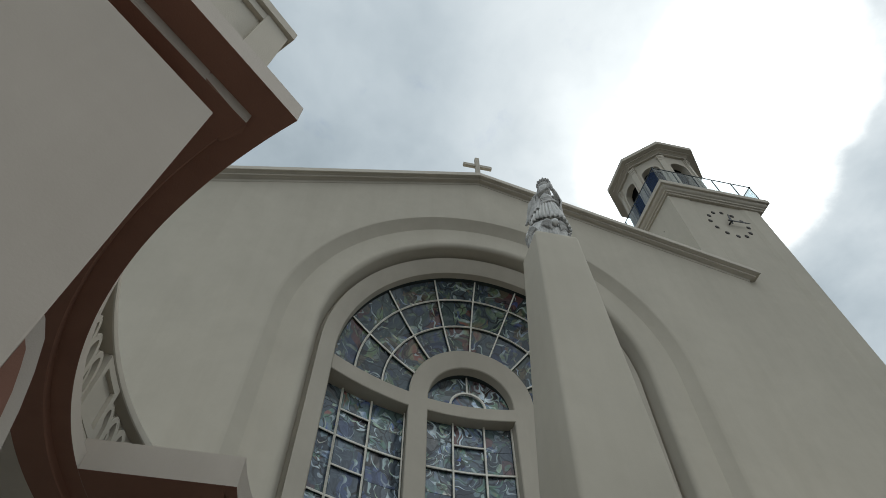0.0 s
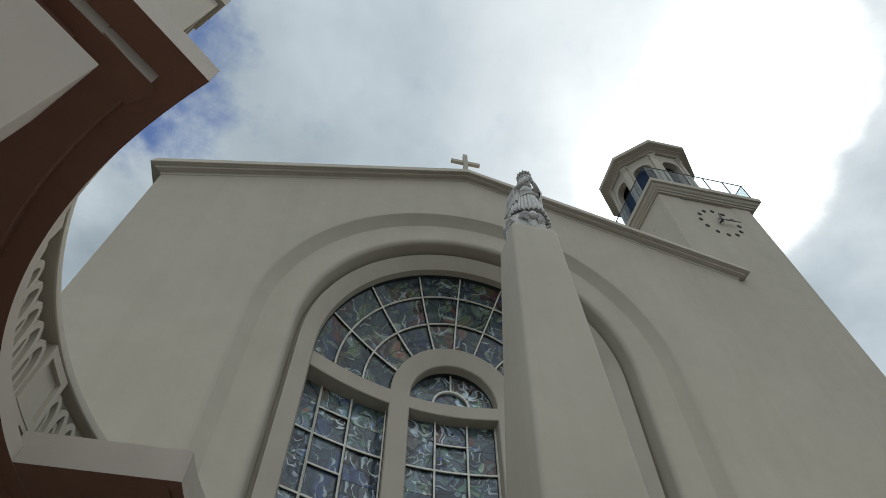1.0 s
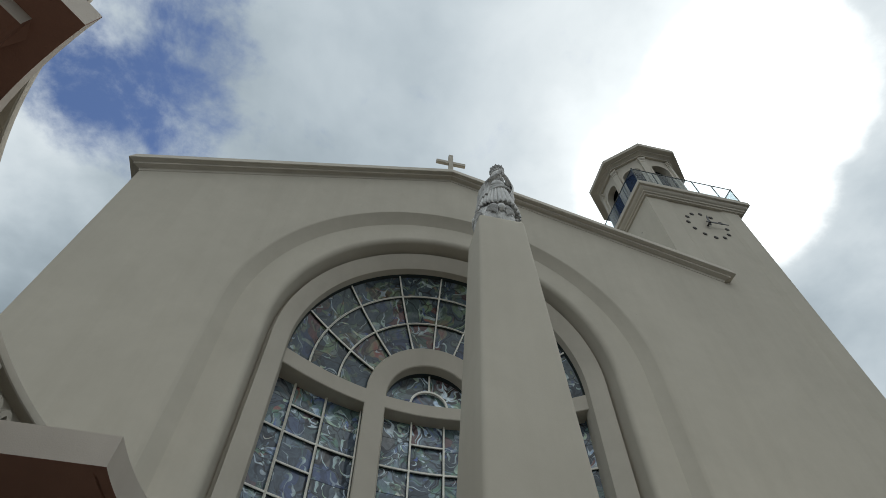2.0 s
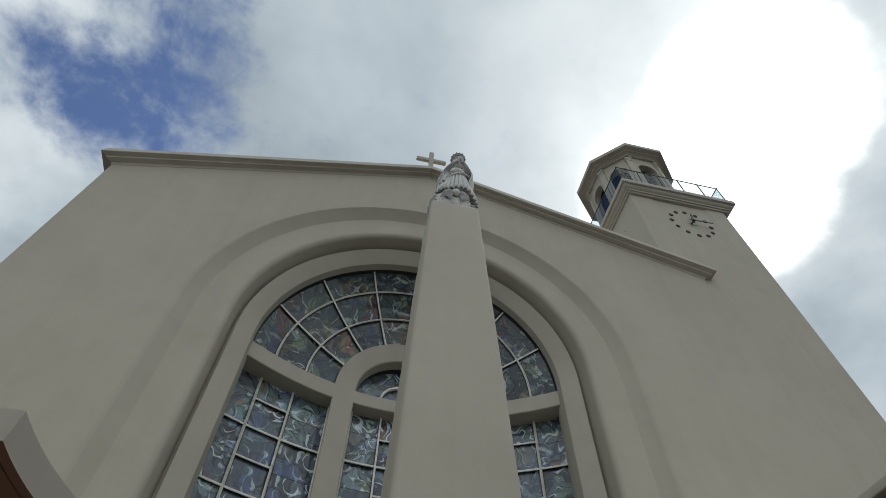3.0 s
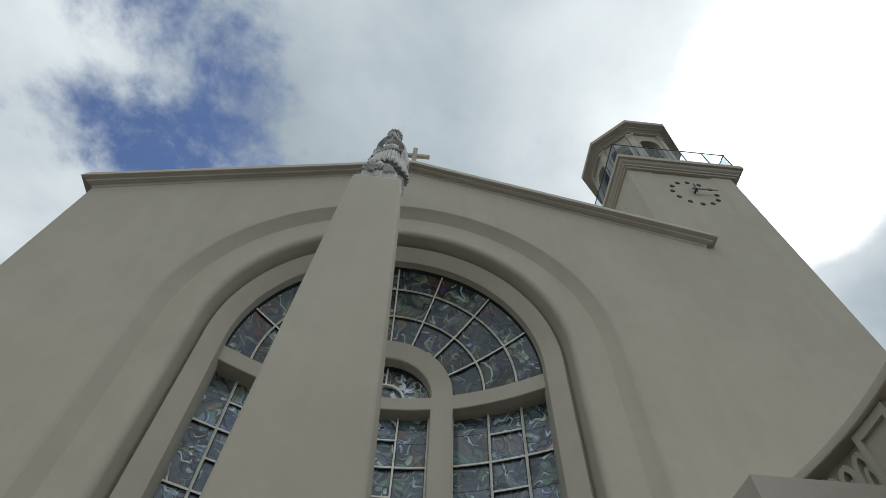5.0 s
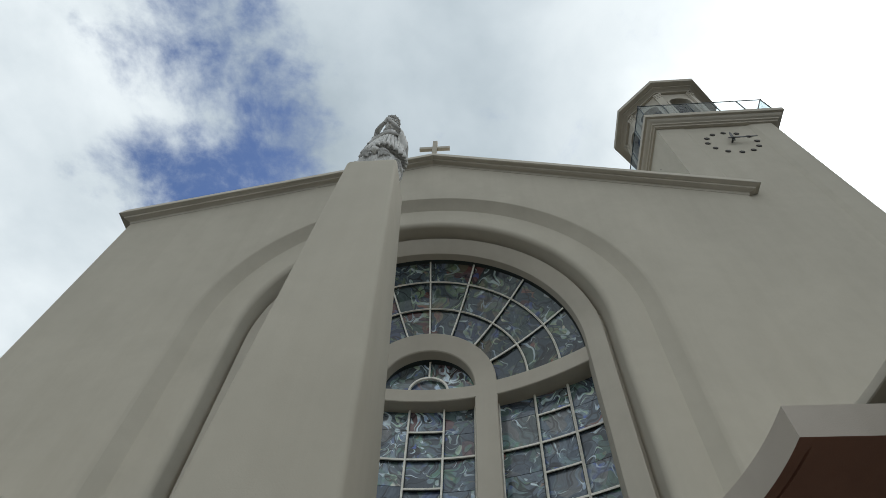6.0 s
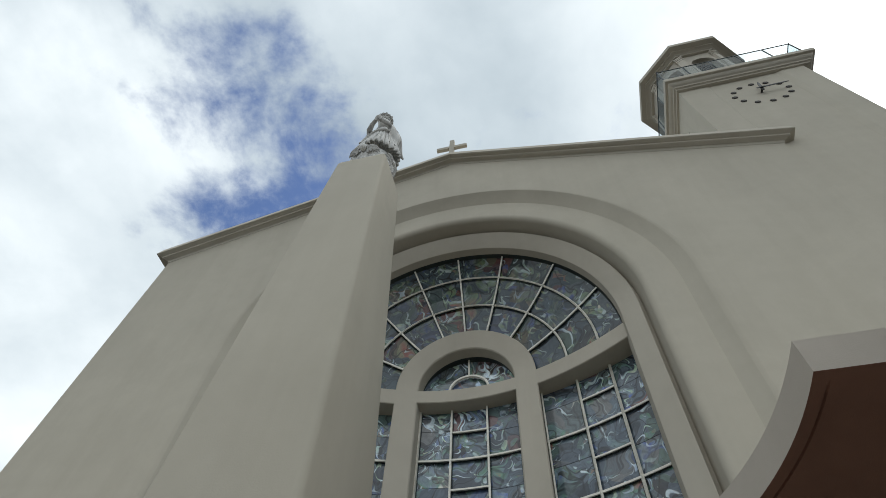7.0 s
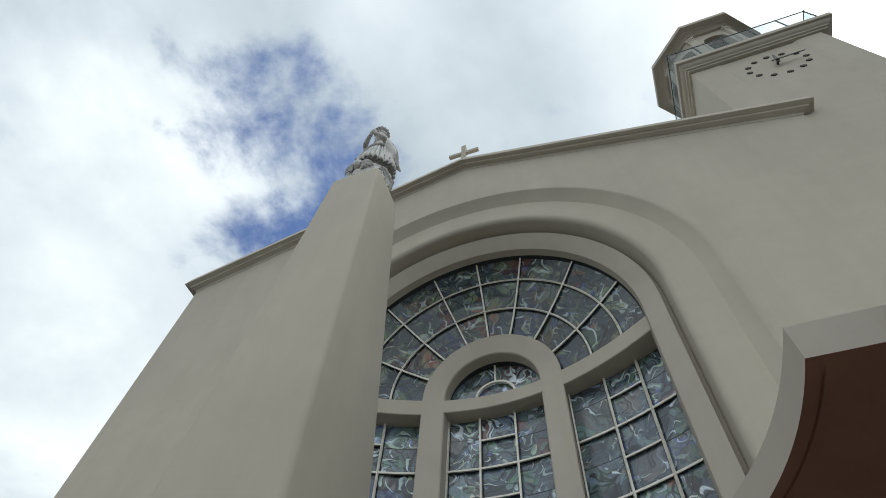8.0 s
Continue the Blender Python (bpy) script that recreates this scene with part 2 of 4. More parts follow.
FAN_GLASS = make_stained(
    "stained_glass_of_the_arch", 1.5, 0.45,
    ((0.0, (0.040, 0.054, 0.066)), (0.18, (0.058, 0.078, 0.092)), (0.32, (0.040, 0.054, 0.095)), (0.44, (0.056, 0.076, 0.072)), (0.56, (0.050, 0.076, 0.062)), (0.66, (0.088, 0.076, 0.052)), (0.76, (0.105, 0.046, 0.040)), (0.83, (0.064, 0.080, 0.088)), (0.93, (0.022, 0.027, 0.032))),
    ((0.34, (0.055, 0.080, 0.21)), (0.43, (0.14, 0.16, 0.16)), (0.53, (0.11, 0.17, 0.09)), (0.61, (0.17, 0.15, 0.10)), (0.70, (0.20, 0.075, 0.055))),
    ((0.32, (0.17, 0.23, 0.32)), (0.44, (0.34, 0.39, 0.40)), (0.54, (0.22, 0.29, 0.27)), (0.62, (0.21, 0.27, 0.17)), (0.70, (0.40, 0.37, 0.30))))
LOW_GLASS = make_stained(
    "stained_glass_of_the_lower_lights", 2.3, 0.55,
    ((0.0, (0.050, 0.064, 0.082)), (0.18, (0.070, 0.088, 0.108)), (0.34, (0.050, 0.068, 0.125)), (0.48, (0.075, 0.092, 0.096)), (0.62, (0.060, 0.090, 0.080)), (0.74, (0.095, 0.098, 0.100)), (0.86, (0.034, 0.042, 0.052)), (0.95, (0.105, 0.060, 0.058))),
    ((0.32, (0.055, 0.085, 0.26)), (0.42, (0.13, 0.17, 0.21)), (0.52, (0.11, 0.16, 0.17)), (0.60, (0.08, 0.17, 0.12)), (0.70, (0.20, 0.085, 0.075))),
    ((0.32, (0.19, 0.26, 0.36)), (0.44, (0.38, 0.43, 0.46)), (0.54, (0.25, 0.32, 0.33)), (0.62, (0.22, 0.30, 0.22)), (0.70, (0.42, 0.41, 0.37))))


def make_screen():
    m, N, L, b = material("tinted_railing_glass", 0.05)
    m.node_tree.nodes.remove(b)
    clear, gloss, mix = N("ShaderNodeBsdfTransparent"), N("ShaderNodeBsdfGlossy"), N("ShaderNodeMixShader")
    clear.inputs[0].default_value = (0.80, 0.84, 0.85, 1)
    gloss.inputs["Roughness"].default_value = 0.04
    mix.inputs[0].default_value = 0.06
    L(clear.outputs[0], mix.inputs[1])
    L(gloss.outputs[0], mix.inputs[2])
    L(mix.outputs[0], m.node_tree.nodes["Material Output"].inputs[0])
    return m


SCREEN = make_screen()


# ---- mesh helpers ----
def empty(name, at=(0, 0, 0)):
    ob = new(name)
    ob.location = at
    return ob


def finish(name, bm, mats, parent=None, label="", smooth=False, auto=None):
    me = bpy.data.meshes.new(name)
    bm.normal_update()
    if smooth:
        for f in bm.faces:
            f.smooth = True
    if auto is not None:
        for f in bm.faces:
            f.smooth = True
        for e in bm.edges:
            if len(e.link_faces) == 2 and e.calc_face_angle(0) > radians(auto):
                e.smooth = False
    bm.to_mesh(me)
    bm.free()
    for m in mats if isinstance(mats, (list, tuple)) else (mats,):
        me.materials.append(m)
    ob = new(name, me)
    if parent is not None:
        ob.parent = parent
        ob.matrix_parent_inverse = Matrix.Translation(-parent.matrix_basis.translation) if parent.parent is None else Matrix.Identity(4)
    if label:
        ob["label"] = label
    return ob


part = finish


def loft(bm, sections, closed_profile=True, closed_path=False, cap=False, mat=0):
    """Quads between lists of points; each section has the same number of points."""
    rows = [[bm.verts.new(p) for p in s] for s in sections]
    n = len(rows[0])
    pairs = list(zip(rows, rows[1:])) + ([(rows[-1], rows[0])] if closed_path else [])
    made = []
    for a, b in pairs:
        for i in range(n if closed_profile else n - 1):
            j = (i + 1) % n
            made.append(bm.faces.new((a[i], b[i], b[j], a[j])))
    if cap and not closed_path:
        made.append(bm.faces.new(rows[0]))
        made.append(bm.faces.new(rows[-1][::-1]))
    for f in made:
        f.material_index = mat
    return rows


def tidy(bm):
    bmesh.ops.remove_doubles(bm, verts=bm.verts, dist=1e-5)
    bmesh.ops.recalc_face_normals(bm, faces=bm.faces)
    return bm


def box(bm, x0, x1, y0, y1, z0, z1, bevel=0.0):
    r = bmesh.ops.create_cube(bm, size=1, matrix=Matrix.Translation(((x0 + x1) / 2, (y0 + y1) / 2, (z0 + z1) / 2)) @ Matrix.Diagonal((x1 - x0, y1 - y0, z1 - z0, 1)))
    if bevel:
        es = list({e for v in r["verts"] for e in v.link_edges})
        bmesh.ops.bevel(bm, geom=es, offset=bevel, segments=2, profile=0.7, affect="EDGES")
    return r["verts"]


def tube(bm, pts, radius, sides=8):
    """A round bar along points; radius: one number or one a point."""
    rad = radius if isinstance(radius, (list, tuple)) else [radius] * len(pts)
    pts = [Vector(p) for p in pts]
    secs = []
    for i, p in enumerate(pts):
        d = (pts[min(i + 1, len(pts) - 1)] - pts[max(i - 1, 0)]).normalized()
        u = d.cross(Vector((0, 0, 1)))
        if u.length < 1e-3:
            u = Vector((1, 0, 0))
        u.normalize()
        w = d.cross(u)
        secs.append([p + rad[i] * (math.cos(a) * u + math.sin(a) * w) for a in (2 * math.pi * k / sides for k in range(sides))])
    loft(bm, secs, cap=True)


def square_bar(bm, pts, w, d, out):
    """A bar of width w and depth d along points; out(p) gives the outward direction there."""
    pts = [Vector(p) for p in pts]
    secs = []
    for i, p in enumerate(pts):
        t = (pts[min(i + 1, len(pts) - 1)] - pts[max(i - 1, 0)]).normalized()
        o = Vector(out(p)).normalized()
        s = t.cross(o).normalized() * (w / 2)
        secs.append([p - s, p - s + o * d, p + s + o * d, p + s])
    loft(bm, secs, cap=True)


# ---- measures of the church ----
XC = 2.78            # axis of the front
FACE = 8.06          # plane of the front wall
EAVE, PEAK = 14.07, 16.70
WX0, WX1 = -4.98, 10.54
ZS = 9.80            # springing of the arches
SILL = 4.55          # foot of the window, behind the porch roof
ARCH = 4.60


def gable(x):
    return PEAK - 0.06 - abs(x - XC) * (PEAK - EAVE) / 8.0


# ---- ground ----
def build_ground():
    bm = bmesh.new()
    bmesh.ops.create_grid(bm, x_segments=40, y_segments=40, size=900)
    tagged(finish("ground", bm, ASPHALT), "dark asphalt round the church plaza", "ground", kind="structure")
    # pale disc, out of sight, sized to bounce light under the porch roof
    bm = bmesh.new()
    bmesh.ops.create_cone(bm, cap_ends=True, segments=64, radius1=5.9, radius2=5.88, depth=0.12, matrix=Matrix.Translation((2.2, 1.6, 0.0)))
    tagged(finish("pavement", bm, BOUNCE_PAVING), "unseen pale disc added to bounce light under the porch roof", "pavement", kind="structure")


build_ground()


# ---- church front ----
def arch_points(r, z_foot=SILL, n=56):
    """Up the one leg, round, and down the other: (x, z) of an arch of radius r."""
    pts = [(XC - r, z_foot), (XC - r, (z_foot + ZS) / 2)]
    pts += [(XC - r * math.cos(math.pi * k / n), ZS + r * math.sin(math.pi * k / n)) for k in range(n + 1)]
    return pts + [(XC + r, (z_foot + ZS) / 2), (XC + r, z_foot)]


def build_front():
    church = empty("church", (XC, 12, 0))
    tagged(church, "cream rendered church with a low gable and an arched window", "church")
    outer = ARCH + 0.30
    bm = bmesh.new()
    pts = arch_points(outer)
    arc = [p for p in pts if p[1] >= ZS - 1e-6]
    v = lambda x, z: bm.verts.new((x, FACE, z))
    # over the arch, in upright strips up to the gable
    for (xa, za), (xb, zb) in zip(arc, arc[1:]):
        bm.faces.new((v(xa, za), v(xb, zb), v(xb, gable(xb)), v(xa, gable(xa))))
    for xa, xb in ((WX0, XC - outer), (XC + outer, WX1)):
        zs = [0, SILL, ZS]
        for a, b in zip(zs, zs[1:]):
            bm.faces.new((v(xa, a), v(xb, a), v(xb, b), v(xa, b)))
        bm.faces.new((v(xa, ZS), v(xb, ZS), v(xb, gable(xb)), v(xa, gable(xa))))
    bm.faces.new((v(XC - outer, 0), v(XC + outer, 0), v(XC + outer, SILL), v(XC - outer, SILL)))
    # flanks, top and back of the thick wall
    back = 11.2
    for x in (WX0, WX1):
        bm.faces.new([bm.verts.new(p) for p in ((x, FACE, 0), (x, back, 0), (x, back, gable(x)), (x, FACE, gable(x)))])
    for xa, xb in ((WX0, XC), (XC, WX1)):
        bm.faces.new([bm.verts.new(p) for p in ((xa, FACE, gable(xa)), (xb, FACE, gable(xb)), (xb, back, gable(xb)), (xa, back, gable(xa)))])
        bm.faces.new([bm.verts.new(p) for p in ((xa, back, 0), (xb, back, 0), (xb, back, gable(xb)), (xa, back, gable(xa)))])
    part("wall", tidy(bm), WALL, church)

    # stepped and rounded reveal round the window: distance from the axis, and depth
    def reveal(w):
        c = 0.02 + 0.09 * w
        k = 0.4142 * c
        rim = [(ARCH + k, FACE), (ARCH + k * 0.94, FACE + 0.006 * k), (ARCH - 0.64 * k, FACE + 0.50 * k), (ARCH - 0.7071 * k, FACE + 0.55 * k)]
        nose = [(3.80 - 0.14 * math.sin(t), 8.288 + 0.115 * (1 - math.cos(t))) for t in (math.pi / 2 * i / 6 for i in range(7))]
        return [(outer, FACE)] + rim + [(4.352, 8.282), (4.34, 8.288), (4.02, 8.288)] + nose + [(3.654, 8.60), (3.640, 8.78), (3.50, 8.80)]
    bm = bmesh.new()
    secs = []
    m = 60
    for k in range(-2, m + 3):
        th = math.pi * min(max(k, 0), m) / m
        w = (1 - math.sin(th)) ** 0.9
        z = {-2: SILL, -1: 7.2, m + 1: 7.2, m + 2: SILL}.get(k)
        secs.append([(XC - r * math.cos(th), y, ZS + r * math.sin(th) if z is None else z) for r, y in reveal(w)])
    loft(bm, secs, closed_profile=False)
    part("window_reveal", tidy(bm), WALL, church, "stepped arched recess with rounded edges", auto=24)

    # cornice along the gable, returned at both ends
    prof = [(0.0, 0.14), (0.200, 0.122), (0.214, 0.110), (0.274, -0.148), (0.273, -0.162), (0.262, -0.169), (0.166, -0.176), (0.158, -0.184), (0.156, -0.216), (0.146, -0.224), (0.040, -0.232), (0.026, -0.246), (0.016, -0.290), (0.0, -0.300)]
    bm = bmesh.new()
    secs = []
    for x, s, y in ((WX0, -1, FACE + 1.2), (WX0, -1, None), (XC, 0, None), (WX1, 1, None), (WX1, 1, FACE + 0.36)):
        top = PEAK if s == 0 else EAVE
        secs.append([(x + s * p, FACE - p if y is None else y, top + dz) for p, dz in prof])
    loft(bm, secs, cap=True)
    part("cornice", tidy(bm), TRIM, church, "moulded cornice along the gable")

    # nave behind the front
    bm = bmesh.new()
    for x in (WX0 + 0.4, WX1 - 0.4):
        box(bm, x - 0.2, x + 0.2, back, 42, 0, 11.5)
    box(bm, WX0 + 0.6, WX1 - 0.6, 41.6, 42, 0, 11.5)
    part("side_wall", bm, WALL, church)
    bm = bmesh.new()
    loft(bm, [[(WX0, y, 11.4), (XC, y, 14.4), (WX1, y, 11.4), (WX1, y, 11.6), (XC, y, 14.6), (WX0, y, 11.6)] for y in (back + 0.01, 42.3)], cap=True)
    part("roof", tidy(bm), ROOF, church)

    # cross on the gable
    cross = empty("roof_cross", (XC, 7.99, PEAK))
    tagged(cross, "plain cream cross standing on the gable peak", "cross")
    bm = bmesh.new()
    box(bm, XC - 0.07, XC + 0.07, 7.93, 8.04, PEAK + 0.10, 17.95, 0.010)
    part("upright", bm, TRIM, cross)
    bm = bmesh.new()
    box(bm, XC - 0.46, XC - 0.071, 7.935, 8.035, 17.37, 17.51, 0.010)
    box(bm, XC + 0.071, XC + 0.46, 7.935, 8.035, 17.37, 17.51, 0.010)
    part("cross_arm", bm, TRIM, cross)


build_front()


# ---- stained glass window: a shallow dish above, a shallow cylinder below ----
def dish(x, z, off=0.0):
    return 10.15 - 0.105 * ((x - XC) ** 2 + max(0.0, z - ZS) ** 2) + off


def trough(x, off=0.0):
    return 10.48 - 0.09 * (x - XC) ** 2 + off


def build_window():
    win = empty("window_1", (XC, 9.5, SILL))
    tagged(win, "tall arched stained glass window with cream bars, set in a concave niche", "window", kind="structure")

    # outer ring
    bm = bmesh.new()
    prof = [(3.562, 8.82), (3.556, 8.640), (3.550, 8.632), (3.542, 8.634), (3.246, 8.852), (3.232, 8.866), (3.229, 9.05), (3.235, 9.2), (3.40, 9.62), (3.66, 9.62)]
    loft(bm, [[(x, y, z) for x, z in arch_points(r)] for r, y in prof], closed_profile=False)
    tidy(bm)
    # deep upper lining coloured dark for the shade in the gap
    for f in bm.faces:
        c = f.calc_center_median()
        f.material_index = 1 if c.y > 9.06 and c.z > ZS - 0.3 else 0
    part("window_frame", bm, [TRIM, IRON_AND_SHADE], win, "broad cream arched frame with shade coloured into its deep lining", auto=30)

    # panel that closes the niche behind the glass, coloured as an unlit inside
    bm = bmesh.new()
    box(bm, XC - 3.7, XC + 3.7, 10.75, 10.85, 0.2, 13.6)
    part("dark_backing", bm, UNLIT_INSIDE, win)

    # little arch round the middle light
    RO, RI, ZI = 1.47, 1.01, 9.83
    bm = bmesh.new()

    def small(r, n=28):
        return [(XC - r, SILL), (XC - r, 7)] + [(XC - r * math.cos(math.pi * k / n), ZI + r * math.sin(math.pi * k / n)) for k in range(n + 1)] + [(XC + r, 7), (XC + r, SILL)]
    secs = []
    for r, off, back in ((RO, 0.62, False), (RO, 0.015, False), (RO - 0.02, -0.005, False), ((RO + RI) / 2, -0.01, False), (RI + 0.02, -0.005, False), (RI, 0.015, False), (RI, 0.27, False), (RI, 0.62, False)):
        secs.append([(x, dish(XC + (x - XC), z, off), z) for x, z in small(r)])
    loft(bm, secs, closed_profile=False)
    tidy(bm)
    # rear of the arched soffit coloured dark in place of its shade
    for f in bm.faces:
        c = f.calc_center_median()
        inside = math.hypot(c.x - XC, max(0.0, c.z - ZI)) < RI + 0.004
        f.material_index = 1 if inside and c.z > ZI and c.y > dish(c.x, c.z, 0.28) else 0
    part("inner_arch", bm, [TRIM, IRON_AND_SHADE], win, "cream arch round the middle light", auto=35)

    # transoms, bent with the niche
    def transom(xa, xb, z0, z1, depth, n=14):
        bm = bmesh.new()
        xs = [xa + (xb - xa) * k / n for k in range(n + 1)]
        loft(bm, [[(x, dish(x, 0, 0.01), z0 + 0.015), (x, dish(x, 0, -0.006), z0 + 0.03), (x, dish(x, 0, -0.006), z1 - 0.02), (x, dish(x, 0, 0.02), z1), (x, dish(x, 0, depth), z1), (x, dish(x, 0, depth), z0)] for x in xs], cap=True)
        part("transom", tidy(bm), TRIM, win, auto=35)
    transom(XC - 3.30, XC - RO + 0.02, 9.41, 9.82, 0.62)
    transom(XC + RO - 0.02, XC + 3.30, 9.41, 9.82, 0.62)
    transom(XC - RI - 0.02, XC + RI + 0.02, 9.45, 9.80, 0.55)

    def outward(p):
        return (0.2 * (p[0] - XC) * 0.9, -1, 0)

    # dark strip a little wider than its bar, just behind it
    def gasket(pts, w, out):
        bm = bmesh.new()
        square_bar(bm, [(p[0], p[1] + 0.022, p[2]) for p in pts], w + 0.018, 0.024, out)
        part("gasket", tidy(bm), IRON_AND_SHADE, win)

    def bar(pts, w, d=0.05):
        bm = bmesh.new()
        square_bar(bm, pts, w, d, outward)
        part("glazing_bar", tidy(bm), BAR, win)
        gasket(pts, w, outward)

    def pane(f, u0, u1, v0, v1, nu, nv, glass):
        """A thin pane over a patch; f(u, v) gives the place on its face."""
        bm = bmesh.new()
        grid = [[f(u0 + (u1 - u0) * i / nu, v0 + (v1 - v0) * j / nv) for j in range(nv + 1)] for i in range(nu + 1)]
        a = [[bm.verts.new(p) for p in r] for r in grid]
        for i in range(nu):
            for j in range(nv):
                bm.faces.new((a[i][j], a[i + 1][j], a[i + 1][j + 1], a[i][j + 1]))
        rim = [grid[i][0] for i in range(nu + 1)] + [grid[nu][j] for j in range(1, nv + 1)] + [grid[i][nv] for i in range(nu - 1, -1, -1)] + [grid[0][j] for j in range(nv - 1, 0, -1)]
        fr = [bm.verts.new(p) for p in rim]
        bk = [bm.verts.new((p[0], p[1] + 0.012, p[2])) for p in rim]
        for i in range(len(rim)):
            j = (i + 1) % len(rim)
            bm.faces.new((fr[i], fr[j], bk[j], bk[i]))
        bmesh.ops.remove_doubles(bm, verts=bm.verts, dist=1e-6)
        bm.normal_update()
        if sum(fc.normal.y * fc.calc_area() for fc in bm.faces) > 0:
            bmesh.ops.reverse_faces(bm, faces=bm.faces)
        part("pane", bm, glass, win)

    # lower lights: three columns each
    z_rows = [9.53, 8.28, 7.03, 5.78, SILL]
    for cols, keep in (((-3.36, -2.91, -2.25, -1.44), "l"), ((-1.04, -0.36, 0.36, 1.04), "c"), ((1.44, 2.20, 2.84, 3.36), "r")):
        cols = [XC + c for c in cols]
        for c in cols[1:3]:
            bar([(c, trough(c, -0.045), SILL), (c, trough(c, -0.045), 9.62)], 0.038, 0.04)
        for z in z_rows[1:-1]:
            n = 10
            xs = [cols[0] + (cols[3] - cols[0]) * k / n for k in range(n + 1)]
            bar([(x, trough(x, -0.045), z) for x in xs], 0.038, 0.034)
        for a, b in zip(z_rows, z_rows[1:]):
            m = (a + b) / 2
            xs = [cols[1] + (cols[2] - cols[1]) * k / 3 for k in range(4)]
            bar([(x, trough(x, -0.045), m) for x in xs], 0.034, 0.034)
            f = lambda u, w: (u, trough(u), w)
            top = a + (0.09 if a > 9.5 else 0)
            for i, (u0, u1) in enumerate(zip(cols, cols[1:])):
                if i == 1:
                    pane(f, u0, u1, m, top, 3, 1, LOW_GLASS)
                    pane(f, u0, u1, b, m, 3, 1, LOW_GLASS)
                else:
                    cut = m + (0.10 if i == 0 else -0.04)
                    pane(f, u0, u1, b, cut - 0.005, 3, 1, LOW_GLASS)
                    pane(f, u0, u1, cut + 0.005, top, 3, 1, LOW_GLASS)
        for c in (cols[0] + 0.05, cols[3] - 0.05):
            if keep == "c" or abs(c - XC) < 2:
                bar([(c, trough(c, -0.045), SILL), (c, trough(c, -0.045), 9.62)], 0.03, 0.04)

    # fan of the arch: three rings, eight sectors
    rings = [1.40, 2.10, 2.74, 3.36]
    ang = [radians(90 + a) for a in (-90, -67.5, -43.7, -19.8, 0, 19.8, 43.7, 67.5, 90)]
    at = lambda r, a, off=0.10: (XC + r * math.cos(a), dish(XC + r * math.cos(a), ZS + r * math.sin(a), off), ZS + 0.03 + r * math.sin(a))
    fout = lambda p: (0.21 * (p[0] - XC), -1, 0.21 * (p[2] - ZS))
    for r in rings[1:3]:
        bm = bmesh.new()
        pts = [at(r, math.pi * k / 48, 0.055) for k in range(49)]
        square_bar(bm, pts, 0.038, 0.034, fout)
        part("glazing_ring", tidy(bm), BAR, win)
        gasket(pts, 0.038, fout)
    for a in ang[1:-1]:
        bm = bmesh.new()
        pts = [at(1.40 + 1.98 * k / 8, a, 0.055) for k in range(9)]
        square_bar(bm, pts, 0.038, 0.036, fout)
        part("glazing_spoke", tidy(bm), BAR, win)
        gasket(pts, 0.038, fout)
    for r0, r1 in zip(rings, rings[1:]):
        for a0, a1 in zip(ang, ang[1:]):
            pane(lambda u, w: at(u, w), r0, r1, a0, a1, 2, 4, FAN_GLASS)

    # small fan over the middle light
    back = 0.31
    ins = lambda r, a, off=back: (XC + r * math.cos(a), dish(XC + r * math.cos(a), ZS, off), ZI - 0.02 + r * math.sin(a) + 0.20 * max(0.0, 1 - r))
    for r0, r1, cut in ((0.02, 0.42, 1), (0.42, 1.10, 2)):
        for k in range(cut):
            pane(lambda u, w: ins(u, w), r0, r1, math.pi * k / cut, math.pi * (k + 1) / cut, 2, 8, LOW_GLASS)
    bm = bmesh.new()
    square_bar(bm, [ins(0.42, math.pi * k / 24, back - 0.045) for k in range(25)], 0.05, 0.045, fout)
    part("glazing_ring", tidy(bm), BAR, win)
    bm = bmesh.new()
    square_bar(bm, [ins(0.42 + 0.64 * k / 4, math.pi / 2, back - 0.045) for k in range(5)], 0.04, 0.04, fout)
    part("glazing_spoke", tidy(bm), BAR, win)


build_window()


# ---- bell tower ----
TX0, TX1, TY = 9.61, 13.17, 8.06
TXW = 13.03         # flank of the shaft under the cornice
TCX, TCY = (TX0 + TX1) / 2, TY + (TX1 - TX0) / 2
TOP = 18.71


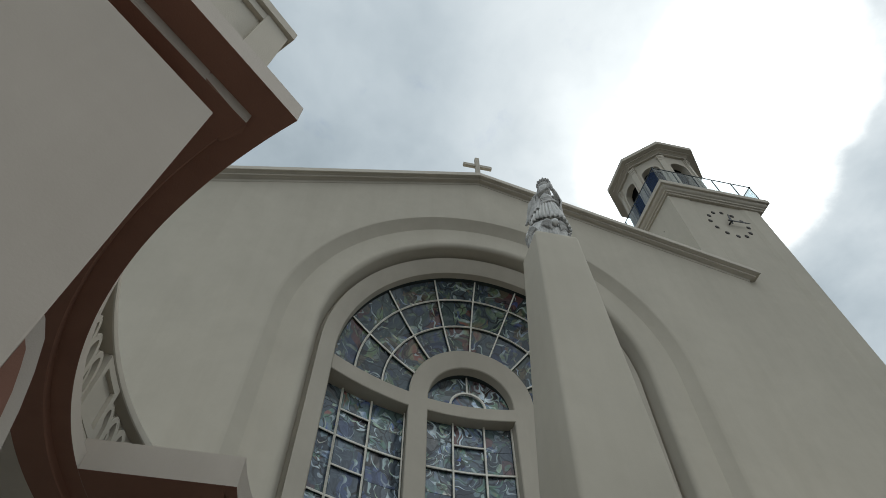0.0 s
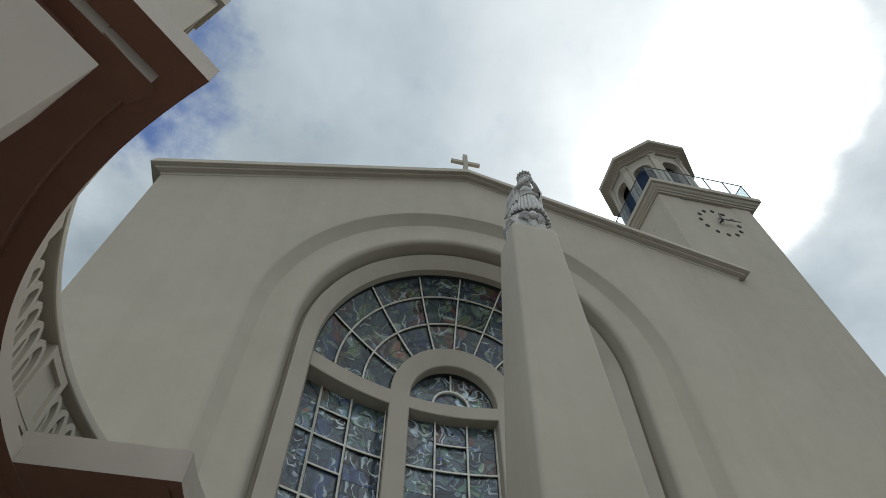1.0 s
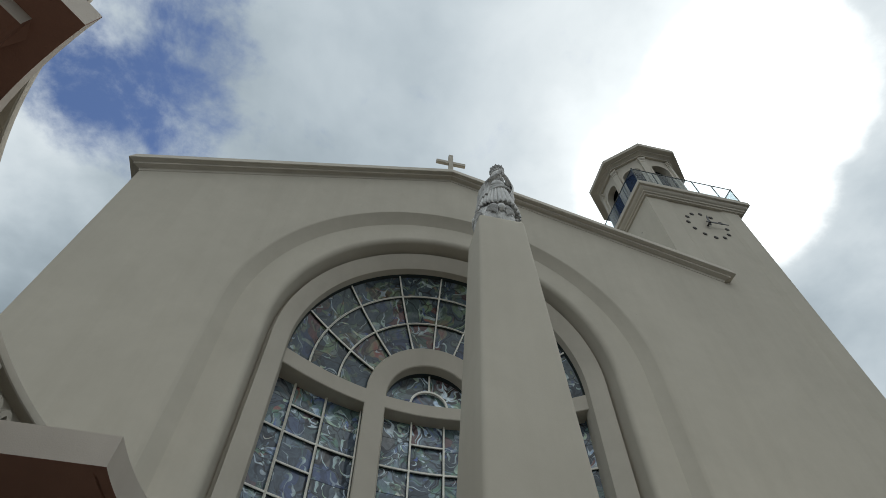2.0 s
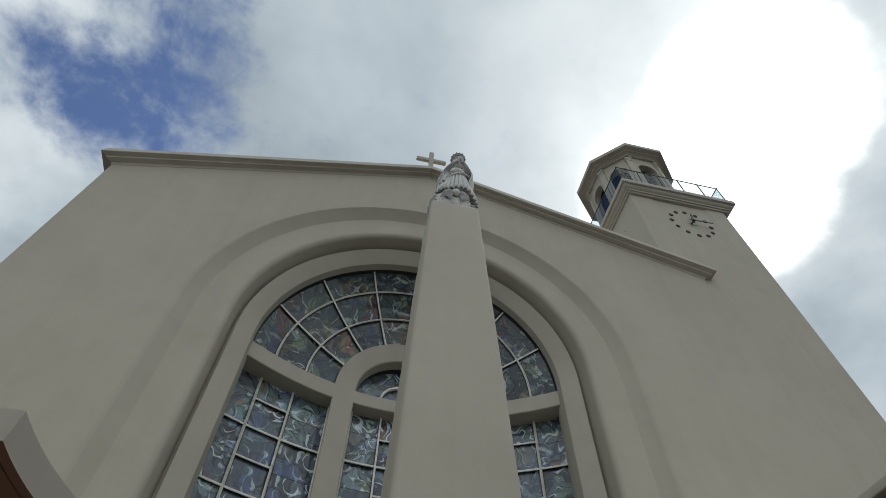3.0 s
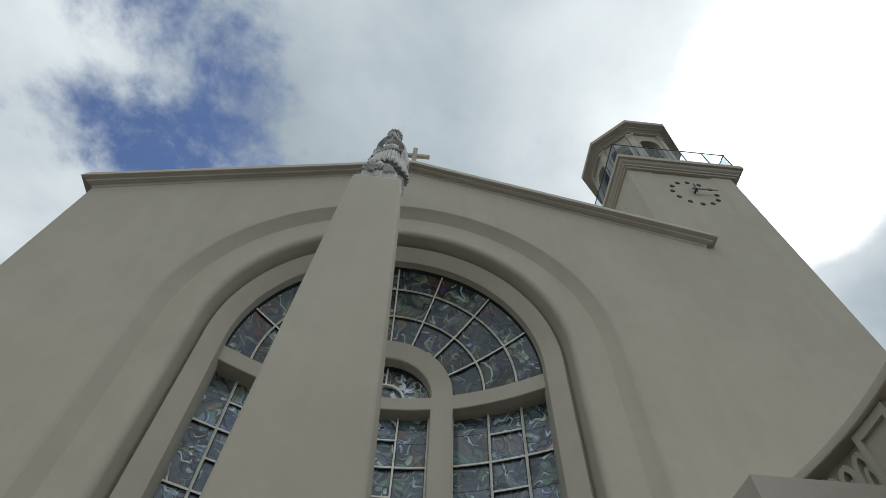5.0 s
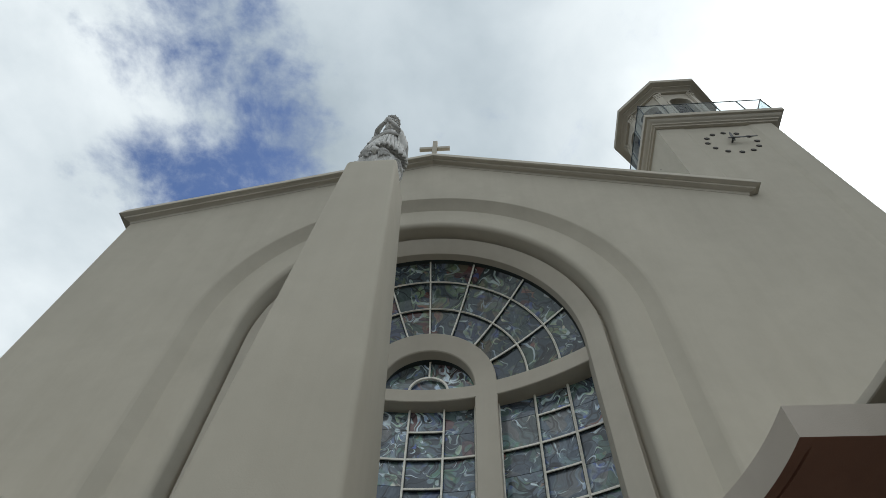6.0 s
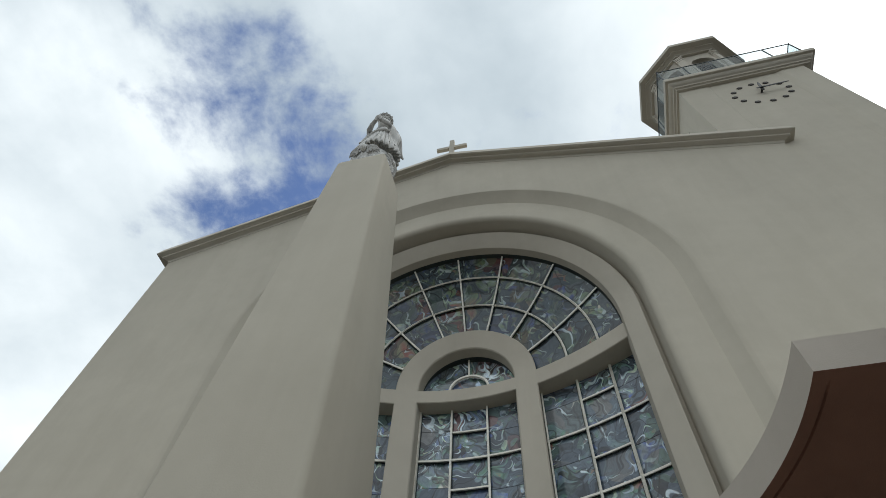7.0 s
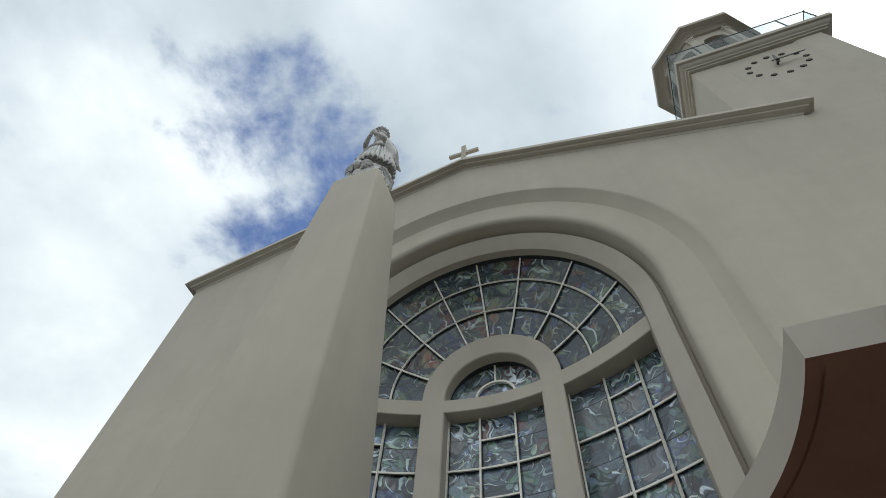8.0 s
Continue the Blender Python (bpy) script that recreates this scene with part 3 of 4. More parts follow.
def build_tower():
    tower = empty("bell_tower", (TCX, TCY, 0))
    tagged(tower, "square cream bell tower with an eight-sided belfry", "tower")
    bm = bmesh.new()
    box(bm, TX0 + 0.004, TXW - 0.004, TY + 0.045, TY + (TX1 - TX0), 0, TOP - 0.1)
    part("tower_wall", bm, WALL, tower)
    for xa, xb in ((TX0, 10.40), (12.45, TXW)):
        bm = bmesh.new()
        shape = [(xa, 0.08), (xa, 0.026), (xb, 0.026), (xb + 0.05, 0.047), (xb + 0.05, 0.08)] if xa == TX0 else [(xa - 0.16, 0.08), (xa - 0.16, 0.047), (xa, 0.001), (xb, 0.001), (xb, 0.08)]
        loft(bm, [[(x, TY + y, z) for x, y in shape] for z in (14.2 if xa == TX0 else 0, TOP - 0.42)], cap=True)
        tidy(bm)
        part("corner_strip", bm, WALL, tower)
    # cornice
    prof = [(-0.2, 0.0), (0.295, 0.0), (0.30, -0.01), (0.30, -0.185), (0.29, -0.195), (0.235, -0.20), (0.225, -0.21), (0.222, -0.24), (0.205, -0.275), (0.175, -0.31), (0.135, -0.335), (0.12, -0.35), (0.115, -0.395), (0.07, -0.41), (0.06, -0.425), (0.055, -0.465), (0.0, -0.473), (-0.2, -0.474)]
    bm = bmesh.new()
    y1 = TY + (TX1 - TX0)
    secs = [[(cx + sx * p, cy + sy * p, TOP + dz) for p, dz in prof] for cx, cy, sx, sy in ((TX0, TY, -1, -1), (TX1, TY, 1, -1), (TX1, y1, 1, 1), (TX0, y1, -1, 1))]
    loft(bm, secs, closed_path=True)
    bm.faces.new([bm.verts.new((x, y, TOP - 0.02)) for x, y in ((TX0, TY), (TX1, TY), (TX1, y1), (TX0, y1))])
    part("cornice", tidy(bm), TRIM, tower, "deep moulded cornice")

    # belfry: eight walls with arched openings
    RB, Z0, Z1 = 1.53, TOP - 0.03, 22.44
    half = RB * math.tan(math.pi / 8) * math.cos(math.pi / 8)
    apo = RB * math.cos(math.pi / 8)
    ow, os, ob = 0.37, 21.46, 19.4
    for k in range(8):
        turn = Matrix.Translation((TCX, TCY, 0)) @ Matrix.Rotation(math.pi / 4 * k, 4, "Z")
        bm = bmesh.new()
        n = 14
        arc = [(-ow * math.cos(math.pi * i / n), os + ow * math.sin(math.pi * i / n)) for i in range(n + 1)]
        for y in (-apo, -apo + 0.22):
            q = lambda x, z: bm.verts.new((x, y, z))
            h = half if y == -apo else half - 0.09
            bm.faces.new((q(-h, Z0), q(-ow, Z0), q(-ow, os), q(-ow, Z1), q(-h, Z1)))
            bm.faces.new((q(ow, Z0), q(h, Z0), q(h, Z1), q(ow, Z1), q(ow, os)))
            bm.faces.new((q(-ow, Z0), q(ow, Z0), q(ow, ob), q(-ow, ob)))
            for (xa, za), (xb, zb) in zip(arc, arc[1:]):
                bm.faces.new((q(xa, za), q(xb, zb), q(xb, Z1), q(xa, Z1)))
        hole = [(-ow, ob)] + arc + [(ow, ob)]
        loft(bm, [[(x, y, z) for x, z in hole] for y in (-apo, -apo + 0.22)])
        tidy(bm)
        bm.transform(turn)
        part("belfry_wall", bm, TRIM, tower)
        # raised surround
        bm = bmesh.new()
        pts = [(-ow - 0.03, ob)] + [((ow + 0.03) * -math.cos(math.pi * i / n), os + (ow + 0.03) * math.sin(math.pi * i / n)) for i in range(n + 1)] + [(ow + 0.03, ob)]
        square_bar(bm, [(x, -apo + 0.002, z) for x, z in pts], 0.075, 0.045, lambda p: (0, -1, 0))
        tidy(bm)
        bm.transform(turn)
        part("arch_surround", bm, TRIM, tower)
        # corner pilaster with stepped capital
        bm = bmesh.new()
        for w, d, a, b in ((0.11, 0.05, Z0, 21.96), (0.122, 0.062, 21.96, 22.04), (0.116, 0.055, 22.04, 22.10), (0.132, 0.072, 22.10, 22.17), (0.142, 0.085, 22.17, 22.27)):
            box(bm, -w, w, -RB - d, -RB + 0.16, a, b)
        bm.transform(Matrix.Translation((TCX, TCY, 0)) @ Matrix.Rotation(math.pi / 4 * k + math.pi / 8, 4, "Z"))
        part("pilaster", bm, TRIM, tower)
    # near-black core in place of the unlit inside of the belfry
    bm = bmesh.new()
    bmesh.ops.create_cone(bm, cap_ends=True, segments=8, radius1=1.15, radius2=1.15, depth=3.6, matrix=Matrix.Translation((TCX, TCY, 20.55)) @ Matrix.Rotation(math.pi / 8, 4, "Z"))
    part("belfry_chamber", bm, UNLIT_INSIDE, tower)
    # roof slab with moulded underside
    bm = bmesh.new()
    prof = [(1.46, 22.40), (1.63, 22.40), (1.63, 22.46), (1.70, 22.50), (1.80, 22.52), (1.80, 22.58), (1.985, 22.60), (1.995, 22.78), (1.87, 22.83), (0.25, 23.3)]
    secs = [[(TCX + r * math.cos(a), TCY + r * math.sin(a), z) for r, z in prof] for a in (math.pi / 8 + math.pi / 4 * k for k in range(8))]
    rows = loft(bm, secs, closed_profile=False, closed_path=True)
    bm.faces.new([r[-1] for r in rows])
    bm.faces.new([r[0] for r in rows][::-1])
    part("belfry_roof", tidy(bm), TRIM, tower, "eight-sided flat roof with a moulded edge")

    # weep hole in the flank
    bm = bmesh.new()
    tube(bm, [(TX0 - 0.003, 9.0, 17.32), (TX0 + 0.05, 9.0, 17.32)], 0.022, 14)
    part("weep_hole", tidy(bm), BLACK, tower, "small round dark hole")
    # railing
    rail = empty("tower_railing", (TCX, TCY, TOP))
    tagged(rail, "thin dark metal railing with tinted panels round the tower top", "railing")
    x0, x1, ya, yb, zt = TX0 - 0.22, TX1 + 0.10, TY - 0.22, y1 + 0.22, TOP + 0.99
    corners = [(x0, ya), (x1, ya), (x1, yb), (x0, yb)]
    for (xa, y0), (xb, y2) in zip(corners, corners[1:] + corners[:1]):
        bm = bmesh.new()
        d = Vector((xb - xa, y2 - y0, 0)).normalized() * 0.03
        square_bar(bm, [(xa - d.x, y0 - d.y, zt), (xb + d.x, y2 + d.y, zt)], 0.026, 0.026, lambda p: (0, 0, -1))
        part("handrail", tidy(bm), IRON_AND_SHADE, rail)
        n = 5
        for k in range(n):
            px, py = xa + (xb - xa) * k / n, y0 + (y2 - y0) * k / n
            bm = bmesh.new()
            box(bm, px - 0.013, px + 0.013, py - 0.013, py + 0.013, TOP - 0.01, zt - 0.03)
            part("post", bm, IRON_AND_SHADE, rail)
            qx, qy = xa + (xb - xa) * (k + 1) / n, y0 + (y2 - y0) * (k + 1) / n
            bm = bmesh.new()
            e = Vector((qx - px, qy - py, 0)).normalized()
            s = Vector((-e.y, e.x, 0)) * 0.004
            a, b = Vector((px, py, 0)) + e * 0.024, Vector((qx, qy, 0)) - e * 0.024
            loft(bm, [[p - s + Vector((0, 0, TOP + 0.06)), p + s + Vector((0, 0, TOP + 0.06)), p + s + Vector((0, 0, zt - 0.05)), p - s + Vector((0, 0, zt - 0.05))] for p in (a, b)], cap=True)
            part("glass_panel", tidy(bm), SCREEN, rail)

    # clock
    CX, CZ, CR, CY = 11.42, 17.03, 0.69, TY + 0.045
    clock = empty("tower_clock", (CX, CY, CZ))
    tagged(clock, "black wall clock of twelve round studs and two pointers", "clock")
    for k in range(12):
        a = math.pi / 6 * k
        bm = bmesh.new()
        outline = []
        for i in range(32):
            b = 2 * math.pi * i / 32
            r = 0.068 + 0.012 * math.cos(8 * b)
            outline.append((r * math.cos(b), r * math.sin(b)))
        x, z = CX + CR * math.sin(a), CZ + CR * math.cos(a)
        rows = loft(bm, [[(x + s * u, y, z + s * w) for u, w in outline] for s, y in ((1, CY), (1, CY - 0.014), (0.8, CY - 0.026), (0.45, CY - 0.03))])
        bm.faces.new(rows[-1])
        part("hour_stud", tidy(bm), STUD, clock)
    bm = bmesh.new()
    tube(bm, [(CX, CY, CZ), (CX, CY - 0.17, CZ)], 0.028, 12)
    part("spindle", tidy(bm), BLACK, clock)
    for name, ang, ln, w, y in (("minute_pointer", 88, 0.68, 0.03, CY - 0.15), ("hour_pointer", 8, 0.46, 0.04, CY - 0.12)):
        bm = bmesh.new()
        a = radians(ang)
        d, s = Vector((math.sin(a), 0, math.cos(a))), Vector((math.cos(a), 0, -math.sin(a)))
        c = Vector((CX, y, CZ))
        secs = []
        for q, ww in ((-0.14, w * 0.7), (0, w), (ln * 0.75, w * 0.75), (ln, 0.006)):
            p = c + d * q
            secs.append([p - s * ww, p - s * ww + Vector((0, -0.02, 0)), p + s * ww + Vector((0, -0.02, 0)), p + s * ww])
        loft(bm, secs, cap=True)
        part(name, tidy(bm), BLACK, clock)


build_tower()


# ---- statue on its pillar ----
PX, PY = 2.63, 4.62


def build_pillar():
    pil = empty("statue_pillar", (PX, PY, 0))
    tagged(pil, "tall tapering cream pillar that carries a statue", "pillar")
    bm = bmesh.new()

    def outline(z, c, cut=0.0):
        """Rounded oblong at height z: an upright front, sides and back that lean in."""
        u = (8.40 - z) / 5
        xa, xb = 2.285 - 0.215 * u + cut, 2.968 + 0.178 * u - cut
        ya, yb = 4.287 - 0.062 * u + cut, 4.935 + 0.462 * u - cut
        pts = []
        for x, y, a0 in ((xa + c, ya + c, 180), (xb - c, ya + c, 270), (xb - c, yb - c, 0), (xa + c, yb - c, 90)):
            for i in range(7):
                a = radians(a0 + 90 * i / 6)
                pts.append((x + c * math.cos(a), y + c * math.sin(a), z))
        return pts
    secs = [outline(0, 0.07), outline(4.0, 0.06), outline(6.5, 0.05), outline(8.42, 0.045), outline(8.465, 0.045, 0.008), outline(8.49, 0.04, 0.035)]
    loft(bm, secs, cap=True)
    part("shaft", tidy(bm), WALL, pil, auto=50)


build_pillar()


def build_statue():
    bm = bmesh.new()
    B = 8.487
    rnd = random.Random(4)

    slim = [0.91, 0.97, 0.040, 0.0]      # across, in depth, and the figure's shifts from the axis

    def at(x, y, z):
        return (PX + slim[2] * (1 + 0.55 * z) + slim[0] * x, PY + slim[3] + slim[1] * y, B + 0.945 * z)

    def lump(x, y, z, r, sx=1, sy=1, sz=1, sub=2):
        bmesh.ops.create_icosphere(bm, subdivisions=sub, radius=r, matrix=Matrix.Translation(at(x, y, z)) @ Matrix.Diagonal((sx, sy, sz, 1)))

    lean = lambda z: -0.05 - 0.09 * (max(z, 0) / 1.5) ** 1.5

    # gown: a hollow bell with sharp pleats that open downwards and a scalloped hem
    prof = [(0.50, 0.27), (0.44, 0.315), (0.41, 0.338), (0.395, 0.350), (0.41, 0.362), (0.49, 0.350), (0.62, 0.322), (0.78, 0.288), (0.94, 0.252), (1.08, 0.220), (1.19, 0.192), (1.235, 0.145)]
    n = 360
    secs = []
    for i, (z, r) in enumerate(prof):
        z += 0.15 * max(0.0, 0.80 - z)
        deep = 0.072 * max(0.0, min(1.0, (1.26 - z) / 0.55))
        ring = []
        for k in range(n):
            a = 2 * math.pi * k / n
            pleat = abs(math.sin(14 * a + 0.9 * math.sin(3 * a) + 0.5 * math.sin(5 * a))) ** 0.55 - 0.65
            q = r + deep * pleat + 0.25 * deep * math.sin(5 * a + 2)
            hem = 0.018 * pleat * max(0.0, 1 - abs(z - 0.41) / 0.1) if i > 1 else 0.0
            ring.append(at(q * math.cos(a), lean(z) + 0.86 * q * math.sin(a), z - hem))
        secs.append(ring)
    loft(bm, secs, cap=True)
    # bodice and shoulders
    secs = []
    for z, rx, ry in ((1.12, 0.150, 0.13), (1.16, 0.150, 0.13), (1.22, 0.165, 0.14), (1.32, 0.175, 0.135), (1.41, 0.155, 0.11), (1.46, 0.095, 0.08), (1.50, 0.06, 0.06)):
        secs.append([at(rx * math.cos(a) * (1 + 0.03 * math.sin(8 * a)), lean(z) + ry * math.sin(a), z) for a in (2 * math.pi * k / 40 for k in range(40))])
    loft(bm, secs, cap=True)
    # bunched sash across the waist, falling to one side
    for i in range(4):
        pts = []
        for k in range(19):
            t = k / 18
            a = radians(175 + 172 * t)
            q = 0.215 + 0.012 * i + 0.012 * math.sin(7 * t + i)
            pts.append(at(q * math.cos(a), lean(1) + 0.84 * q * math.sin(a), 1.225 - 0.032 * i - 0.20 * (1 - t) ** 1.5 * (0.4 + 0.3 * i)))
        tube(bm, pts, [0.009 + 0.010 * math.sin(math.pi * (k + 1) / 20) for k in range(19)], 8)
    for f in range(5):
        a = radians(176 + 11 * f)
        tube(bm, [at(q * math.cos(a), lean(z) + 0.86 * q * math.sin(a), z) for z, q in ((1.14, 0.225), (0.96, 0.275), (0.78, 0.315), (0.58 + 0.05 * f, 0.35))], [0.024, 0.028, 0.030, 0.012], 8)
    # sleeves and joined palms
    for sd in (-1, 1):
        tube(bm, [at(sd * 0.12, lean(1.4), 1.39), at(sd * 0.175, lean(1.3) - 0.03, 1.34), at(sd * 0.20, -0.20, 1.27), at(sd * 0.175, -0.285, 1.25), at(sd * 0.11, -0.35, 1.29), at(sd * 0.05, -0.39, 1.335)], [0.050, 0.054, 0.052, 0.044, 0.036, 0.028], 14)
        tube(bm, [at(sd * 0.046, -0.385, 1.305), at(sd * 0.028, -0.405, 1.38), at(sd * 0.017, -0.415, 1.44), at(sd * 0.010, -0.41, 1.50)], [0.027, 0.031, 0.024, 0.009], 10)
        for f in range(4):
            tube(bm, [at(sd * 0.185, -0.24 + 0.05 * f, 1.23), at(sd * (0.20 + 0.012 * f), -0.21 + 0.06 * f, 1.13), at(sd * (0.215 + 0.03 * f), -0.18 + 0.06 * f, 1.0)], [0.034, 0.028, 0.010], 8)
    # mantle: over both shoulders, open in front, longer on one side
    for sd, drop, a0, a1 in ((1, 0.90, -42, 88), (-1, 0.72, 92, 205)):
        outer, inner = [], []
        rows = []
        for j in range(15):
            t = j / 14
            row, rin = [], []
            for k in range(25):
                u = k / 24
                a = radians(a0 + (a1 - a0) * u)
                front = u if sd < 0 else 1 - u
                z = 1.42 - drop * t * (1 - 0.25 * front ** 3)
                r = 0.160 + (0.095 if sd > 0 else 0.06) * math.sin(math.pi * min(1, t * 1.6)) + 0.20 * t * drop / 1.1 + 0.036 * math.sin(19 * u + 3.5 * t) * t
                row.append(at(r * math.cos(a), lean(z) + 0.88 * r * math.sin(a), z + 0.02 * math.sin(11 * u)))
                rin.append(at((r - 0.025) * math.cos(a), lean(z) + 0.88 * (r - 0.025) * math.sin(a), z + 0.02 * math.sin(11 * u)))
            rows.append(row + rin[::-1])
        loft(bm, rows, cap=True)
    # mantle gathered over the bent arms
    for sd in (-1, 1):
        for f in range(4):
            g = 0.022 * f
            tube(bm, [at(sd * (0.13 + g), lean(1.4) + 0.02, 1.41 - g), at(sd * (0.205 + g), lean(1.3) - 0.02 + g, 1.33 - 2 * g), at(sd * (0.235 + 0.6 * g), -0.16 + 2 * g, 1.215 - 2 * g), at(sd * (0.245 + 0.5 * g), -0.10 + 3 * g, 1.06 - 2 * g), at(sd * (0.265 + g), -0.06 + 3 * g, 0.90 - g)], [0.030, 0.046, 0.056, 0.042, 0.014], 10)
    # plain oval head with hair, and the broad pierced crown
    HY, HZ = -0.235, 1.60
    tube(bm, [at(0, lean(1.45), 1.44), at(0, HY + 0.03, HZ - 0.05)], [0.065, 0.055], 12)
    lump(0, HY, HZ, 0.088, 0.86, 0.95, 1.14, 3)
    lump(0, HY + 0.03, HZ + 0.015, 0.10, 1.0, 0.95, 1.05, 3)
    for k in range(7):
        a = radians(20 + 140 * k / 6)
        tube(bm, [at(0.09 * math.cos(a), HY + 0.03 + 0.09 * math.sin(a), HZ + 0.06), at(0.115 * math.cos(a), HY + 0.03 + 0.105 * math.sin(a), HZ - 0.05), at(0.11 * math.cos(a), HY + 0.05 + 0.10 * math.sin(a), HZ - 0.17)], [0.03, 0.034, 0.02], 8)
    secs = []
    for z, r in ((0.055, 0.093), (0.065, 0.106), (0.09, 0.110), (0.10, 0.103), (0.15, 0.116), (0.155, 0.10), (0.11, 0.085)):
        secs.append([at(r * math.cos(a), HY + 0.02 + r * math.sin(a), HZ + z) for a in (2 * math.pi * k / 28 for k in range(28))])
    loft(bm, secs, cap=True)
    for k in range(14):
        a = 2 * math.pi * (k + 0.5) / 14
        x, y = math.cos(a), math.sin(a)
        u, w = -y, x
        tall = 0.022 if k % 2 else 0.0
        for q, rise, fat in ((0, 0.075 + tall, 0.017), (-0.022, 0.05, 0.012), (0.022, 0.05, 0.012)):
            tube(bm, [at(0.108 * x + 0.4 * q * u, HY + 0.02 + 0.108 * y + 0.4 * q * w, HZ + 0.125), at(0.124 * x + q * u, HY + 0.02 + 0.124 * y + q * w, HZ + 0.125 + 0.6 * rise), at(0.130 * x + 1.1 * q * u, HY + 0.02 + 0.130 * y + 1.1 * q * w, HZ + 0.125 + rise)], [fat, fat * 1.15, fat * 0.35], 6)
        lump(0.114 * x, HY + 0.02 + 0.114 * y, HZ + 0.10, 0.012, sub=1)
    lump(0, HY + 0.02, HZ + 0.12, 0.092, 1, 1, 0.9)
    slim[:] = 0.95, 0.88, 0.0, -0.025
    # foot: curled clouds, round bosses and spread wings, proud of the pillar
    secs = []
    for j in range(17):
        t = j / 16
        z = -0.004 + 0.43 * t
        r0 = 0.345 + 0.020 * math.sin(math.pi * min(1, t * 1.25)) - 0.02 * t
        ring = []
        for k in range(180):
            a = 2 * math.pi * k / 180
            p = Vector((math.cos(a) * 2.2, math.sin(a) * 2.2, t * 1.6))
            curl = abs(noise.noise(p * 2.6)) * 0.05 + abs(noise.noise(p * 6.5)) * 0.025 - 0.03
            r = r0 + (curl if 0 < j < 16 else -0.02)
            ring.append(at(r * math.cos(a), -0.02 + 0.95 * r * math.sin(a), z))
        secs.append(ring)
    loft(bm, secs, cap=True)
    for k in range(4):
        a = radians(270 + 90 * k)
        rad = Vector((math.cos(a), math.sin(a), 0))
        u = Vector((-math.sin(a), math.cos(a), 0))
        c = rad * (0.368 if k % 2 == 0 else 0.335) + Vector((0, -0.02, 0.255))
        lump(*c, 0.058 if k % 2 == 0 else 0.046, 0.95, 0.95, 1.15, 3)
        for b in range(9):
            e = radians(-20 + 220 * b / 8)
            lump(*(c + u * 0.052 * math.cos(e) + Vector((0, 0, 0.060 * math.sin(e))) + rad * 0.010), 0.019, sub=1)
        for sd in (-1, 1):
            for rank, reach, fat in ((0, 1.0, 0.012), (1, 0.62, 0.011)):
                for f in range(10):
                    t = f / 9
                    pts = []
                    for q in (0.0, 0.35, 0.75, 1.0):
                        e = a + sd * (0.17 + 0.30 * t + (0.05 + 0.16 * t) * q * reach)
                        zz = 0.30 + 0.04 * math.sin(math.pi * t) - (0.25 - 0.12 * t) * q * reach
                        rr = (0.362 if k % 2 == 0 else 0.345) + 0.012 * math.sin(math.pi * q) + 0.010 * rank
                        pts.append(at(rr * math.cos(e), -0.02 + rr * math.sin(e), zz))
                    tube(bm, pts, [fat * 0.8, fat, fat, fat * 0.4], 7)
    # leafy swag that hangs behind
    for k in range(44):
        x = 0.26 - 0.40 * rnd.random() ** 2
        lump(x, 0.35 + rnd.uniform(-0.02, 0.03), -0.10 * rnd.random(), rnd.uniform(0.020, 0.034), sub=1)
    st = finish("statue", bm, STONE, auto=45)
    tagged(st, "pale grey weathered stone figure with a crown, on a pillar", "statue")


build_statue()


# ---- porch roof round the court ----
CXY = Vector((2.69, 4.67))
R_IN, R_WING, R_OUT = 3.50, 4.73, 7.30
Z_LOW, Z_TOP = 4.21, 4.49
END = -48.5          # where the wings stop
END_DIR = -43.7      # the run of their end
Z_WING = 4.36


def end_frame(side):
    """Corner of a wing's end, the way outwards along it and the way in."""
    a = radians(END_DIR if side > 0 else 180 - END_DIR)
    d = Vector((math.cos(a), math.sin(a), 0))
    s = Vector((-d.y, d.x, 0)) * (1 if side > 0 else -1)
    k = Vector(polar_wing(R_WING, END if side > 0 else 180 - END, 0, side))
    return k, d, s


def polar(r, deg, z):
    a = radians(deg)
    return (CXY.x + r * math.cos(a), CXY.y + r * math.sin(a), z)


def polar_wing(r, deg, z, side):
    """As polar, about the centre of a wing's own curve."""
    a = radians(deg)
    return (CXY.x + 0.09 * side + (r - 0.045) * math.cos(a), CXY.y + 0.08 + (r - 0.045) * math.sin(a), z)


def sweep(bm, prof, a0, a1, n, cap=True, wing=0):
    at = polar if not wing else (lambda r, d, z: polar_wing(r, d, z, wing))
    loft(bm, [[at(r, a0 + (a1 - a0) * k / n, z) for r, z in prof] for k in range(n + 1)], cap=cap)


def paint_faces(bm, rule):
    bm.normal_update()
    for f in bm.faces:
        f.material_index = rule(f)


